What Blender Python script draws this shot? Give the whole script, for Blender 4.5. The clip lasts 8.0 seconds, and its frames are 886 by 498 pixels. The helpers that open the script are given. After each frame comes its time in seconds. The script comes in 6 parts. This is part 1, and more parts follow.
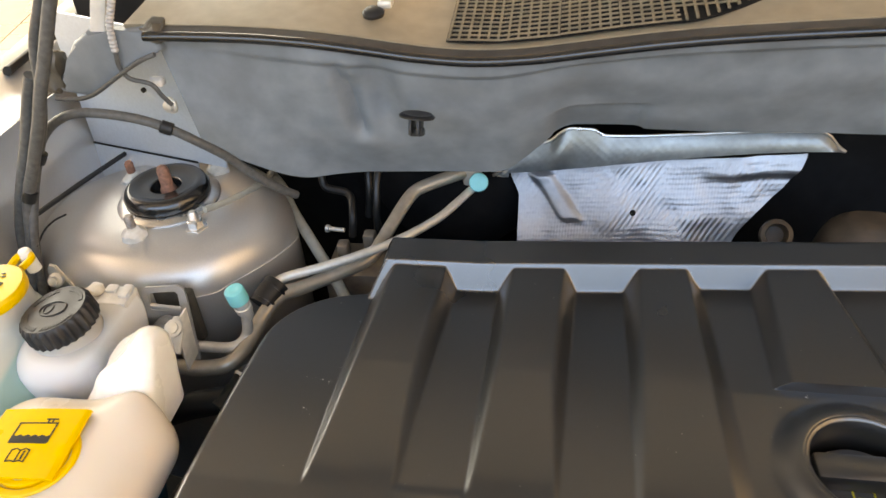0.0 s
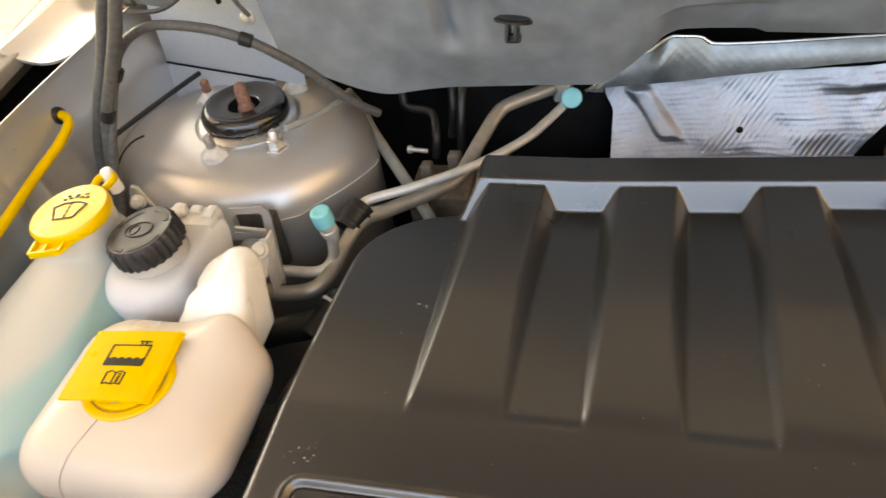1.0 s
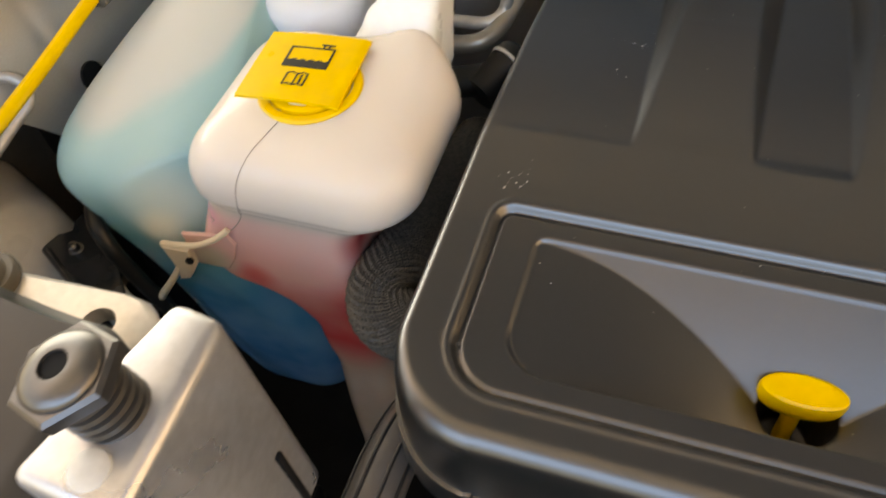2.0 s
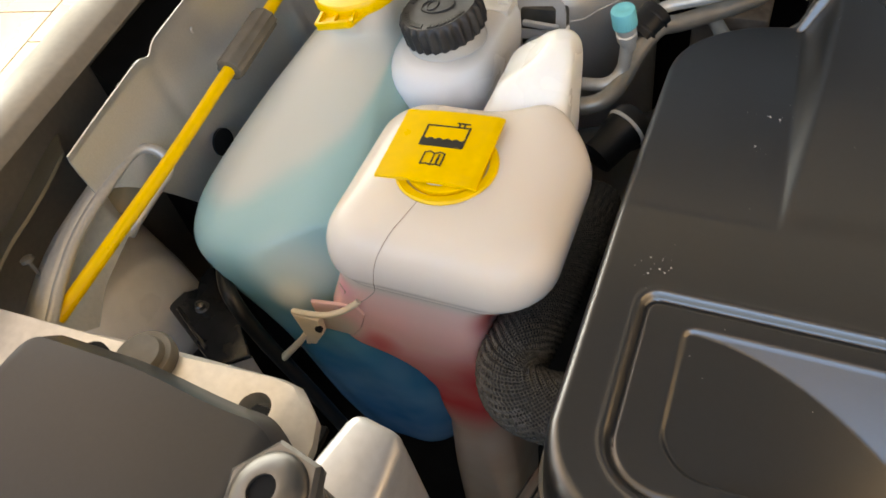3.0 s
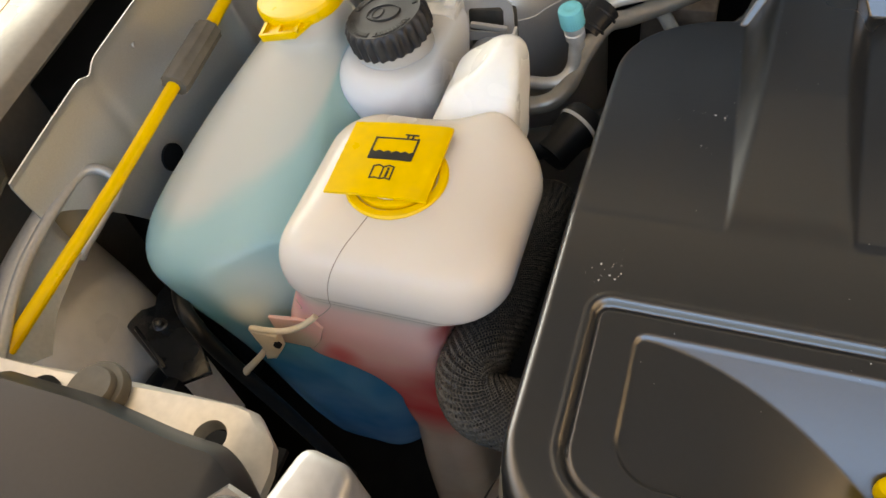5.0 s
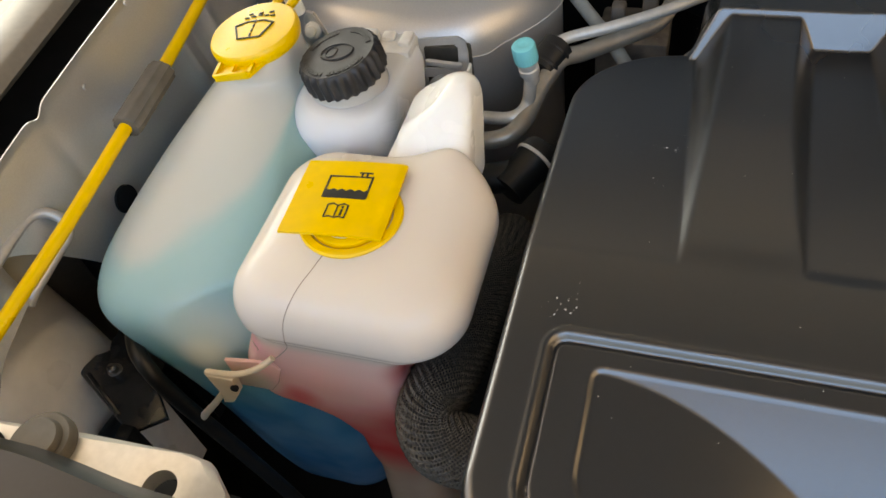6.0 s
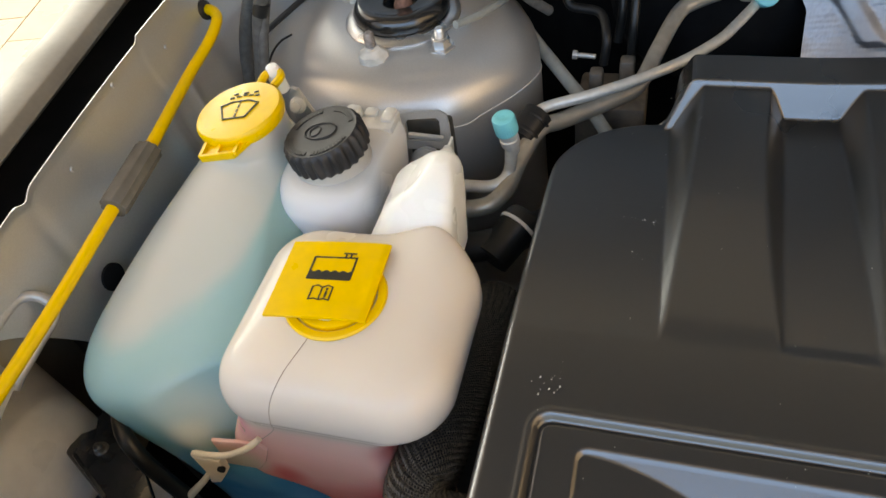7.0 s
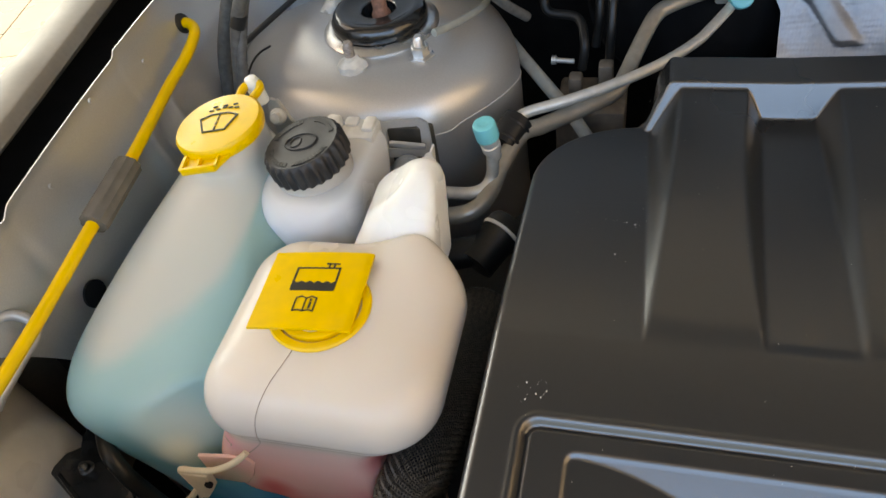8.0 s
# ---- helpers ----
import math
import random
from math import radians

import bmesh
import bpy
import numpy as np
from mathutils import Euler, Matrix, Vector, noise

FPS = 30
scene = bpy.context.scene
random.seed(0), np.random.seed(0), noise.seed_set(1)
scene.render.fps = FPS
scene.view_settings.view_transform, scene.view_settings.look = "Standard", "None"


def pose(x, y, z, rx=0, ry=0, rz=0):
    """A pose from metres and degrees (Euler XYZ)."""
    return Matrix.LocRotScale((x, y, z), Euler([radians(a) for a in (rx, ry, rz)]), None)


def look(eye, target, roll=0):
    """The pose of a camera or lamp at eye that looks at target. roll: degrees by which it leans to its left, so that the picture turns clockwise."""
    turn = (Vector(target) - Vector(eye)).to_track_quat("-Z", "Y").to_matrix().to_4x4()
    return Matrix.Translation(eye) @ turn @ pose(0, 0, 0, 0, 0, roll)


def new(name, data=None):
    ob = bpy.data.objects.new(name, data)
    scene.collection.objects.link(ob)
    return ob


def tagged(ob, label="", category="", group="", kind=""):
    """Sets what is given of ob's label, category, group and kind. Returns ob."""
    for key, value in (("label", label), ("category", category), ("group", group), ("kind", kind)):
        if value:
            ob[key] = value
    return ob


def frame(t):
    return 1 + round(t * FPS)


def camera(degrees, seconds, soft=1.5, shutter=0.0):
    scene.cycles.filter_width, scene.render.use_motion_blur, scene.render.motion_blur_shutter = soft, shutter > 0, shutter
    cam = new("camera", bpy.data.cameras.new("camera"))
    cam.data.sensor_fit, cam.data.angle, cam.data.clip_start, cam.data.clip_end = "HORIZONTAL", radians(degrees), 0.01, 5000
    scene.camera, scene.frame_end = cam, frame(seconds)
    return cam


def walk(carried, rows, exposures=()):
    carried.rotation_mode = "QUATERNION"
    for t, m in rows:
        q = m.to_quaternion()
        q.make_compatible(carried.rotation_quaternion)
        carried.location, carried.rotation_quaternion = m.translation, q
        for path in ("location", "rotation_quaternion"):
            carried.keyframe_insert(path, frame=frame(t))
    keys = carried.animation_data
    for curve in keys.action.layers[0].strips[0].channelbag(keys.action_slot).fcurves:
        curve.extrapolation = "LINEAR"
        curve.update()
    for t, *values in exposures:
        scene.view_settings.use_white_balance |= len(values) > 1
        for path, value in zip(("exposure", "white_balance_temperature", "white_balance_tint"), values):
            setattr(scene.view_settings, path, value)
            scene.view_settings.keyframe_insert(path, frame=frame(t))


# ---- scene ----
from mathutils.bvhtree import BVHTree

cam = camera(61.6, 8.0, soft=1.5, shutter=0.25)
METRES, EYE, TILT, LEAN, TURN = 0.4, 1.35, -38.0, 3.0, 8.0
ROWS = [
    (0.0, 0.0, 0.0, 0.0, -0.0, -0.0, -0.0),
    (0.5, -0.0322, 0.1018, -0.0307, 1.68, -3.75, 1.19),
    (1.0, -0.0895, 0.1058, -0.036, 4.27, -4.97, 0.29),
    (1.5, -0.2278, 0.2369, -0.1295, 6.52, -9.67, -2.29),
    (2.0, -0.3341, 0.2128, -0.2708, 9.21, -15.78, -4.66),
    (3.5, -0.448, 0.1995, -0.2255, 14.23, -14.35, -4.07),
    (4.0, -0.4434, 0.2032, -0.2317, 13.43, -15.82, -3.81),
    (5.5, -0.4184, 0.2307, -0.1613, 9.99, -14.39, -1.51),
    (6.0, -0.4019, 0.2366, -0.1514, 8.82, -13.2, -1.46),
    (6.5, -0.3969, 0.235, -0.1185, 8.27, -11.2, -1.26),
    (7.0, -0.3916, 0.2341, -0.0961, 7.88, -9.97, -0.4),
    (7.5, -0.3763, 0.2403, -0.0636, 7.1, -9.05, 0.83),
    (8.0, -0.3867, 0.2352, -0.0965, 6.61, -9.39, 0.92),
]
START = pose(0, 0, EYE, TILT, LEAN, TURN)
PATH = [(t, START @ pose(METRES * x, METRES * y, METRES * z, 90 + pitch, roll, yaw)) for t, x, y, z, yaw, pitch, roll in ROWS]
PATH += [
    (0.2, look((-0.012, 0.016, 1.329), (-0.303, 1.552, 0.081), -4.2)),
    (1.2, look((-0.068, 0.030, 1.292), (-0.525, 1.425, -0.066), -7.7)),
    (2.2, look((-0.152, -0.025, 1.222), (-0.685, 1.042, -0.383), -8.9)),
    (3.3, look((-0.187, -0.004, 1.249), (-0.879, 1.096, -0.271), -13.3)),
    (4.2, look((-0.182, -0.012, 1.241), (-0.822, 1.048, -0.330), -13.4)),
    (5.3, look((-0.176, 0.009, 1.254), (-0.754, 1.114, -0.310), -12.9)),
]
walk(cam, sorted(PATH, key=lambda row: row[0]), exposures=[(0.0, 1.84, 13900, 18), (0.6, 1.81, 15600, 19), (1.0, 1.78, 16600, 20), (2.0, 1.64, 13800, 17), (3.5, 1.47, 12300, 16), (5.5, 1.44, 12200, 15), (8.0, 1.40, 11600, 14)])

# ---- daylight: an invented canopy, open ahead and on the sun's side, plus added lamps ----
world = bpy.data.worlds.new("sky")
scene.world = world
world.use_nodes = True
wn = world.node_tree
sky = wn.nodes.new("ShaderNodeTexSky")
sky.sky_type, sky.sun_disc = "NISHITA", False
sky.sun_elevation, sky.sun_rotation = radians(55), radians(-85)
wn.links.new(sky.outputs[0], wn.nodes["Background"].inputs[0])
wn.nodes["Background"].inputs[1].default_value = 0.12
sun = new("sun", bpy.data.lights.new("sun", "SUN"))
sun.data.energy, sun.data.angle, sun.data.color = 3.3, radians(0.6), (1.0, 0.93, 0.84)
sun.matrix_world = look((-8.0, 0.7, 11.4), (0, 0, 0))
# added lamp between lintel and horizon, standing in for a bright sky patch
front = new("front_fill_lamp", bpy.data.lights.new("front_fill_lamp", "AREA"))
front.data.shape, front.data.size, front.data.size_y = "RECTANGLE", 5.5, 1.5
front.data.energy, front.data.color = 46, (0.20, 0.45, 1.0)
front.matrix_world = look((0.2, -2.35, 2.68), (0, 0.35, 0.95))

# added lamp at the left, giving left-facing surfaces a blue sky sheen
side = new("side_fill_lamp", bpy.data.lights.new("side_fill_lamp", "AREA"))
side.data.shape, side.data.size, side.data.size_y = "RECTANGLE", 4.4, 2.0
side.data.energy, side.data.color = 85, (0.60, 0.79, 1.0)
side.matrix_world = look((-2.85, 2.8, 1.75), (-0.2, 0.4, 0.95))

# ---- tools ----
def mat(name, color, rough=0.5, metal=0.0, vary=0.15, grain=60.0, bump=0.1, bump_scale=400.0, stain=None, stain_scale=9.0, stain_amount=0.3, coat=0.0, sss=0.0, rough_vary=0.12, spec=0.5, ior=1.5):
    """A surface with colour variation at two scales, uneven gloss and fine relief."""
    m = bpy.data.materials.new(name)
    m.use_nodes = True
    t = m.node_tree
    b = t.nodes["Principled BSDF"]
    co = t.nodes.new("ShaderNodeTexCoord")

    def noise_at(scale, detail=4.0):
        n = t.nodes.new("ShaderNodeTexNoise")
        n.inputs["Scale"].default_value, n.inputs["Detail"].default_value = scale, detail
        t.links.new(co.outputs["Object"], n.inputs["Vector"])
        return n

    def mixed(fac, a, c):
        x = t.nodes.new("ShaderNodeMix")
        x.data_type = "RGBA"
        if isinstance(fac, float):
            x.inputs[0].default_value = fac
        else:
            t.links.new(fac, x.inputs[0])
        for socket, value in ((x.inputs[6], a), (x.inputs[7], c)):
            if isinstance(value, tuple):
                socket.default_value = (*value, 1)
            else:
                t.links.new(value, socket)
        return x.outputs[2]

    def ramp(value, lo, hi, a=0.0, c=1.0):
        r = t.nodes.new("ShaderNodeMapRange")
        r.inputs[1].default_value, r.inputs[2].default_value, r.inputs[3].default_value, r.inputs[4].default_value = lo, hi, a, c
        t.links.new(value, r.inputs[0])
        return r.outputs[0]

    fine, broad = noise_at(grain), noise_at(stain_scale)
    dark = tuple(c * (1 - vary) for c in color)
    light = tuple(min(1, c * (1 + vary)) for c in color)
    col = mixed(ramp(fine.outputs[0], 0.3, 0.7), dark, light)
    if stain:
        col = mixed(ramp(broad.outputs[0], 0.48, 0.72, 0.0, stain_amount), col, stain)
    t.links.new(col, b.inputs["Base Color"])
    t.links.new(ramp(broad.outputs[0], 0.3, 0.7, max(0.02, rough - rough_vary), min(1, rough + rough_vary)), b.inputs["Roughness"])
    b.inputs["Metallic"].default_value = metal
    b.inputs["Coat Weight"].default_value = coat
    b.inputs["Specular IOR Level"].default_value = spec
    b.inputs["IOR"].default_value = ior
    if sss:
        b.inputs["Subsurface Weight"].default_value = sss
        b.inputs["Subsurface Radius"].default_value = (1.0, 0.8, 0.6)
        b.inputs["Subsurface Scale"].default_value = 0.012
    if bump:
        n = noise_at(bump_scale, 2.0)
        k = t.nodes.new("ShaderNodeBump")
        k.inputs["Strength"].default_value, k.inputs["Distance"].default_value = bump, 0.00012
        t.links.new(n.outputs[0], k.inputs["Height"])
        t.links.new(k.outputs[0], b.inputs["Normal"])
    return m


def filled_plastic(name, levels, rough=0.24, lean=(0, 0, 0), tint=(0.6, 0.6, 0.58), amount=0.15, fluid_light_pools=(), scatter=0.008):
    """Translucent bottle plastic with the fluid behind it: levels are (height, colour), rising; each pool (centre,
    radius, colour, amount) tints the wall with fluid, on the washer bottle with painted light.
    """
    m = mat(name, (0.8, 0.8, 0.78), rough, sss=0.45, bump=0.05, bump_scale=160, rough_vary=0.04)
    t = m.node_tree
    skin = t.nodes["Principled BSDF"]
    skin.inputs["Subsurface Scale"].default_value = scatter
    skin.inputs["Specular IOR Level"].default_value = 0.28
    co = t.nodes.new("ShaderNodeTexCoord")

    def link(a, c):
        t.links.new(a, c)

    def mathnode(op, a, c):
        x = t.nodes.new("ShaderNodeMath")
        x.operation = op
        for socket, value in zip(x.inputs, (a, c)):
            if isinstance(value, (int, float)):
                socket.default_value = value
            else:
                link(value, socket)
        return x.outputs[0]

    def blend(fac, a, c):
        x = t.nodes.new("ShaderNodeMix")
        x.data_type = "RGBA"
        link(fac, x.inputs[0])
        link(a, x.inputs[6])
        x.inputs[7].default_value = (*c, 1)
        return x.outputs[2]

    n = t.nodes.new("ShaderNodeTexNoise")
    n.inputs["Scale"].default_value = 14
    link(co.outputs["Object"], n.inputs["Vector"])
    dot = t.nodes.new("ShaderNodeVectorMath")
    dot.operation = "DOT_PRODUCT"
    dot.inputs[1].default_value = (-lean[0], -lean[1], 1)
    link(co.outputs["Object"], dot.inputs[0])
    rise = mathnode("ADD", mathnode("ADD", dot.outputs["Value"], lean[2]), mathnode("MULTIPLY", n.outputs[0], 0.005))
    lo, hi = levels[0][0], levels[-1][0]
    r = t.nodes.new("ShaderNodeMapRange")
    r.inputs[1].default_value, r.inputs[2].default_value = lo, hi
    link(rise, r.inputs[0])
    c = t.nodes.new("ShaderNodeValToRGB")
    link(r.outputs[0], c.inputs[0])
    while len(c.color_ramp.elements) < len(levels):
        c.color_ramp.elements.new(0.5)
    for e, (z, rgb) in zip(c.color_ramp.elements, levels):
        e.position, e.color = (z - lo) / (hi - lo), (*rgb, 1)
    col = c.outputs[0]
    for centre, radius, rgb, much in fluid_light_pools:
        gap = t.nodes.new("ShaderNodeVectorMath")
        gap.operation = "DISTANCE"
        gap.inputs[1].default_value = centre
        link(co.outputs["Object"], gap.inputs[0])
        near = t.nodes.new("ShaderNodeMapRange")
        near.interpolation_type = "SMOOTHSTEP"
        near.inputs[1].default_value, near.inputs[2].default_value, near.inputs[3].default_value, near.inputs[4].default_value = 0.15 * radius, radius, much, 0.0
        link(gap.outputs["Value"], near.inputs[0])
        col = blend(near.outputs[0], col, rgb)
    cloud = t.nodes.new("ShaderNodeTexNoise")
    cloud.inputs["Scale"].default_value, cloud.inputs["Detail"].default_value = 22, 2
    link(co.outputs["Object"], cloud.inputs["Vector"])
    much = t.nodes.new("ShaderNodeMapRange")
    much.inputs[1].default_value, much.inputs[2].default_value, much.inputs[4].default_value = 0.35, 0.75, amount
    link(cloud.outputs[0], much.inputs[0])
    link(blend(much.outputs[0], col, tint), skin.inputs["Base Color"])
    return m


def thing(name, base, label, category, group="", kind=""):
    ob = new(name)
    ob.location = base
    ob.empty_display_size = 0.02
    return tagged(ob, label, category, group, kind)


def finish(name, bm, material, smooth=True, sharp=40):
    bmesh.ops.recalc_face_normals(bm, faces=bm.faces)
    me = bpy.data.meshes.new(name)
    for f in bm.faces:
        f.smooth = smooth
    if smooth:
        for e in bm.edges:
            if len(e.link_faces) == 2 and e.calc_face_angle(0) > radians(sharp):
                e.smooth = False
    bm.to_mesh(me)
    bm.free()
    me.materials.append(material)
    return new(name, me)


def under(ob, parent):
    ob.parent = parent
    ob.matrix_parent_inverse = Matrix.Identity(4) if parent.parent else Matrix.Translation(-Vector(parent.location))
    return ob


def part(name, bm, material, parent, label="", smooth=True, sharp=40):
    ob = under(finish(name, bm, material, smooth, sharp), parent)
    return tagged(ob, label)


def lone(name, bm, material, label, category, group="", kind="", smooth=True, sharp=40):
    return tagged(finish(name, bm, material, smooth, sharp), label, category, group, kind)


def bridge(bm, rings, closed=True, cap=(True, True)):
    """Skins a list of rings of points, all of one length."""
    vs = [[bm.verts.new(p) for p in ring] for ring in rings]
    n = len(vs[0])
    for a, b in zip(vs, vs[1:]):
        for i in range(n if closed else n - 1):
            j = (i + 1) % n
            bm.faces.new((a[i], a[j], b[j], b[i]))
    if closed and cap[0]:
        bm.faces.new(vs[0])
    if closed and cap[1]:
        bm.faces.new(vs[-1])
    return bm


def loop(x0, x1, y0, y1, radii, z, k=8, m=6):
    """A level ring with a radius of its own at each corner (back right, back left, front left, front right) and points along its sides."""
    r = [min(q, (x1 - x0) / 2 - 1e-4, (y1 - y0) / 2 - 1e-4) for q in (radii if isinstance(radii, (tuple, list)) else [radii] * 4)]
    corners = ((x1, y1, -1, -1, 0), (x0, y1, 1, -1, 90), (x0, y0, 1, 1, 180), (x1, y0, -1, 1, 270))
    out = []
    for (cx, cy, sx, sy, a0), q in zip(corners, r):
        arc = [Vector((cx + sx * q + q * math.cos(radians(a0 + 90 * i / k)), cy + sy * q + q * math.sin(radians(a0 + 90 * i / k)), z)) for i in range(k + 1)]
        if out:
            out += [out[-1].lerp(arc[0], i / m) for i in range(1, m)]
        out += arc
    return out + [out[-1].lerp(out[0], i / m) for i in range(1, m)]


def thicken(rows, n=4):
    """More rows of numbers between the given ones, on a smooth line through them."""
    rows = np.array(rows, dtype=float)
    p = np.vstack([2 * rows[0] - rows[1], rows, 2 * rows[-1] - rows[-2]])
    out = []
    for i in range(1, len(p) - 2):
        step_in, step_out = (p[i + 1] - p[i - 1]) / 2, (p[i + 2] - p[i]) / 2
        span = p[i + 1] - p[i]
        step_in, step_out = np.where(step_in * span > 0, np.clip(step_in, -3 * abs(span), 3 * abs(span)), 0), np.where(step_out * span > 0, np.clip(step_out, -3 * abs(span), 3 * abs(span)), 0)
        for j in range(n):
            t = j / n
            out.append((2 * t ** 3 - 3 * t * t + 1) * p[i] + (t ** 3 - 2 * t * t + t) * step_in + (3 * t * t - 2 * t ** 3) * p[i + 1] + (t ** 3 - t * t) * step_out)
    return out + [rows[-1]]


def moulded(rows, n=4, k=8, m=6):
    """A closed moulding through level rings of (z, x0, x1, y0, y1, radius or four radii)."""
    return bridge(bmesh.new(), [loop(q[1], q[2], q[3], q[4], tuple(q[5:9]) if len(q) > 6 else q[5], q[0], k, m) for q in thicken(rows, n)])


def pared(bm, at, facing, w):
    """Planes a moulding down to a flat, with a rounded crease of width w."""
    n = Vector(facing).normalized()
    for v in bm.verts:
        d = n.dot(v.co - Vector(at))
        if d > -w:
            v.co -= n * (d if d > w else (d + w) ** 2 / (4 * w))
    return bm


def spline(points, per=8):
    """A smooth line through the points."""
    p = [Vector(q) for q in points]
    p = [2 * p[0] - p[1], *p, 2 * p[-1] - p[-2]]
    out = []
    for i in range(1, len(p) - 2):
        for k in range(per):
            t = k / per
            out.append(0.5 * (2 * p[i] + (p[i + 1] - p[i - 1]) * t + (2 * p[i - 1] - 5 * p[i] + 4 * p[i + 1] - p[i + 2]) * t * t + (3 * p[i] - p[i - 1] - 3 * p[i + 1] + p[i + 2]) * t ** 3))
    out.append(p[-2])
    return out


def frames_along(line):
    """A frame of two cross directions at each point of a line, without twist."""
    side = None
    for i, q in enumerate(line):
        d = (line[min(i + 1, len(line) - 1)] - line[max(i - 1, 0)]).normalized()
        if side is None:
            side = d.orthogonal().normalized()
        side = (side - d * side.dot(d)).normalized()
        yield q, side, d.cross(side)


def tube(bm, points, radius, sides=12, per=8, wave=0.0, pitch=0.01, flat=1.0):
    """A tube along the points; wave and pitch ripple it like a corrugated hose."""
    line = spline(points, per)
    rings, run, last = [], 0.0, line[0]
    for i, (q, u, v) in enumerate(frames_along(line)):
        run += (q - last).length
        last = q
        r = radius if not isinstance(radius, (list, tuple)) else radius[0] + (radius[1] - radius[0]) * i / (len(line) - 1)
        r += wave * math.sin(run / pitch * 2 * math.pi)
        rings.append([q + u * r * math.cos(a * 2 * math.pi / sides) + v * r * flat * math.sin(a * 2 * math.pi / sides) for a in range(sides)])
    return bridge(bm, rings)


def lathe(bm, profile, at, axis=(0, 0, 1), sides=40, teeth=0, tooth=0.0, cap=(True, True)):
    """Turns a profile of (radius, height) round an axis; teeth ripple its rim."""
    turn = Vector((0, 0, 1)).rotation_difference(Vector(axis)).to_matrix()
    rings = []
    for r, h, *ripple in profile:
        ring = []
        for a in range(sides):
            g = 2 * math.pi * a / sides
            rr = r + (tooth * math.cos(teeth * g) * ripple[0] if ripple else 0)
            ring.append(Vector(at) + turn @ Vector((rr * math.cos(g), rr * math.sin(g), h)))
        rings.append(ring)
    return bridge(bm, rings, cap=cap)


def block(bm, lo, hi, bevel=0.002, turn=None, segments=2):
    """A bevelled box between two corners; turn is a pose about its centre."""
    a, b = Vector(lo), Vector(hi)
    m = Matrix.Translation((a + b) / 2) @ (turn or Matrix()) @ Matrix.Diagonal((*(b - a), 1))
    made = bmesh.ops.create_cube(bm, size=1, matrix=m)
    if bevel:
        es = list({e for v in made["verts"] for e in v.link_edges})
        bmesh.ops.bevel(bm, geom=es, offset=bevel, segments=segments, affect="EDGES", profile=0.5)
    return bm


def slab(bm, outline, z0, z1, bevel=0.0):
    """A flat plate with any outline."""
    n = len(outline)
    lo = [bm.verts.new((x, y, z0)) for x, y in outline]
    hi = [bm.verts.new((x, y, z1)) for x, y in outline]
    bm.faces.new(lo)
    bm.faces.new(hi)
    for i in range(n):
        bm.faces.new((lo[i], lo[(i + 1) % n], hi[(i + 1) % n], hi[i]))
    if bevel:
        top = set(hi)
        es = [e for e in bm.edges if e.verts[0] in top and e.verts[1] in top]
        bmesh.ops.bevel(bm, geom=es, offset=bevel, segments=3, affect="EDGES", profile=0.5)
    return bm


def pierced(bm, outline, z0, z1, hole, radius, bevel):
    """A flat plate with a bevelled rim and one round hole through it."""
    pts = [Vector((x, y)) for x, y in outline]
    mid = sum(pts, Vector((0, 0))) / len(pts)
    inner = [p + (mid - p).normalized() * bevel * 1.4 for p in pts]
    ring = [Vector(hole) + radius * Vector((math.cos(a * math.pi / 12), math.sin(a * math.pi / 12))) for a in range(24)]
    top = [bm.verts.new((*p, z1)) for p in inner]
    rim = [bm.verts.new((*p, z1 - bevel)) for p in pts]
    low = [bm.verts.new((*p, z0)) for p in pts]
    edge = [bm.verts.new((*p, z1)) for p in ring]
    well = [bm.verts.new((*(Vector(hole) + (p - Vector(hole)) * 0.96), z0)) for p in ring]
    loops = []
    for loop in (top, edge):
        loops += [bm.edges.new((a, b)) for a, b in zip(loop, loop[1:] + loop[:1])]
    bmesh.ops.triangle_fill(bm, edges=loops, use_beauty=True)
    for a, b in ((top, rim), (rim, low), (edge, well)):
        for i in range(len(a)):
            j = (i + 1) % len(a)
            bm.faces.new((a[i], a[j], b[j], b[i]))
    return bm


def moved(bm, m):
    bm.transform(m)
    return bm


def sheet(fn, nu, nv, thick=0.0, into=(0, 0, -1)):
    """A skin of nu by nv quads from a function of (u, v) in 0..1, given a thickness."""
    bm = bmesh.new()
    g = [[bm.verts.new(fn(i / nu, j / nv)) for j in range(nv + 1)] for i in range(nu + 1)]
    for i in range(nu):
        for j in range(nv):
            bm.faces.new((g[i][j], g[i + 1][j], g[i + 1][j + 1], g[i][j + 1]))
    if thick:
        d = Vector(into) * thick
        k = [[bm.verts.new(v.co + d) for v in row] for row in g]
        for i in range(nu):
            for j in range(nv):
                bm.faces.new((k[i][j], k[i][j + 1], k[i + 1][j + 1], k[i + 1][j]))
        rim = [(i, 0) for i in range(nu)] + [(nu, j) for j in range(nv)] + [(i, nv) for i in range(nu, 0, -1)] + [(0, j) for j in range(nv, 0, -1)]
        for (a, b), (c, d2) in zip(rim, rim[1:] + rim[:1]):
            bm.faces.new((g[a][b], k[a][b], k[c][d2], g[c][d2]))
    return bm


def step(a, b, x):
    t = min(1.0, max(0.0, (x - a) / (b - a)))
    return t * t * (3 - 2 * t)


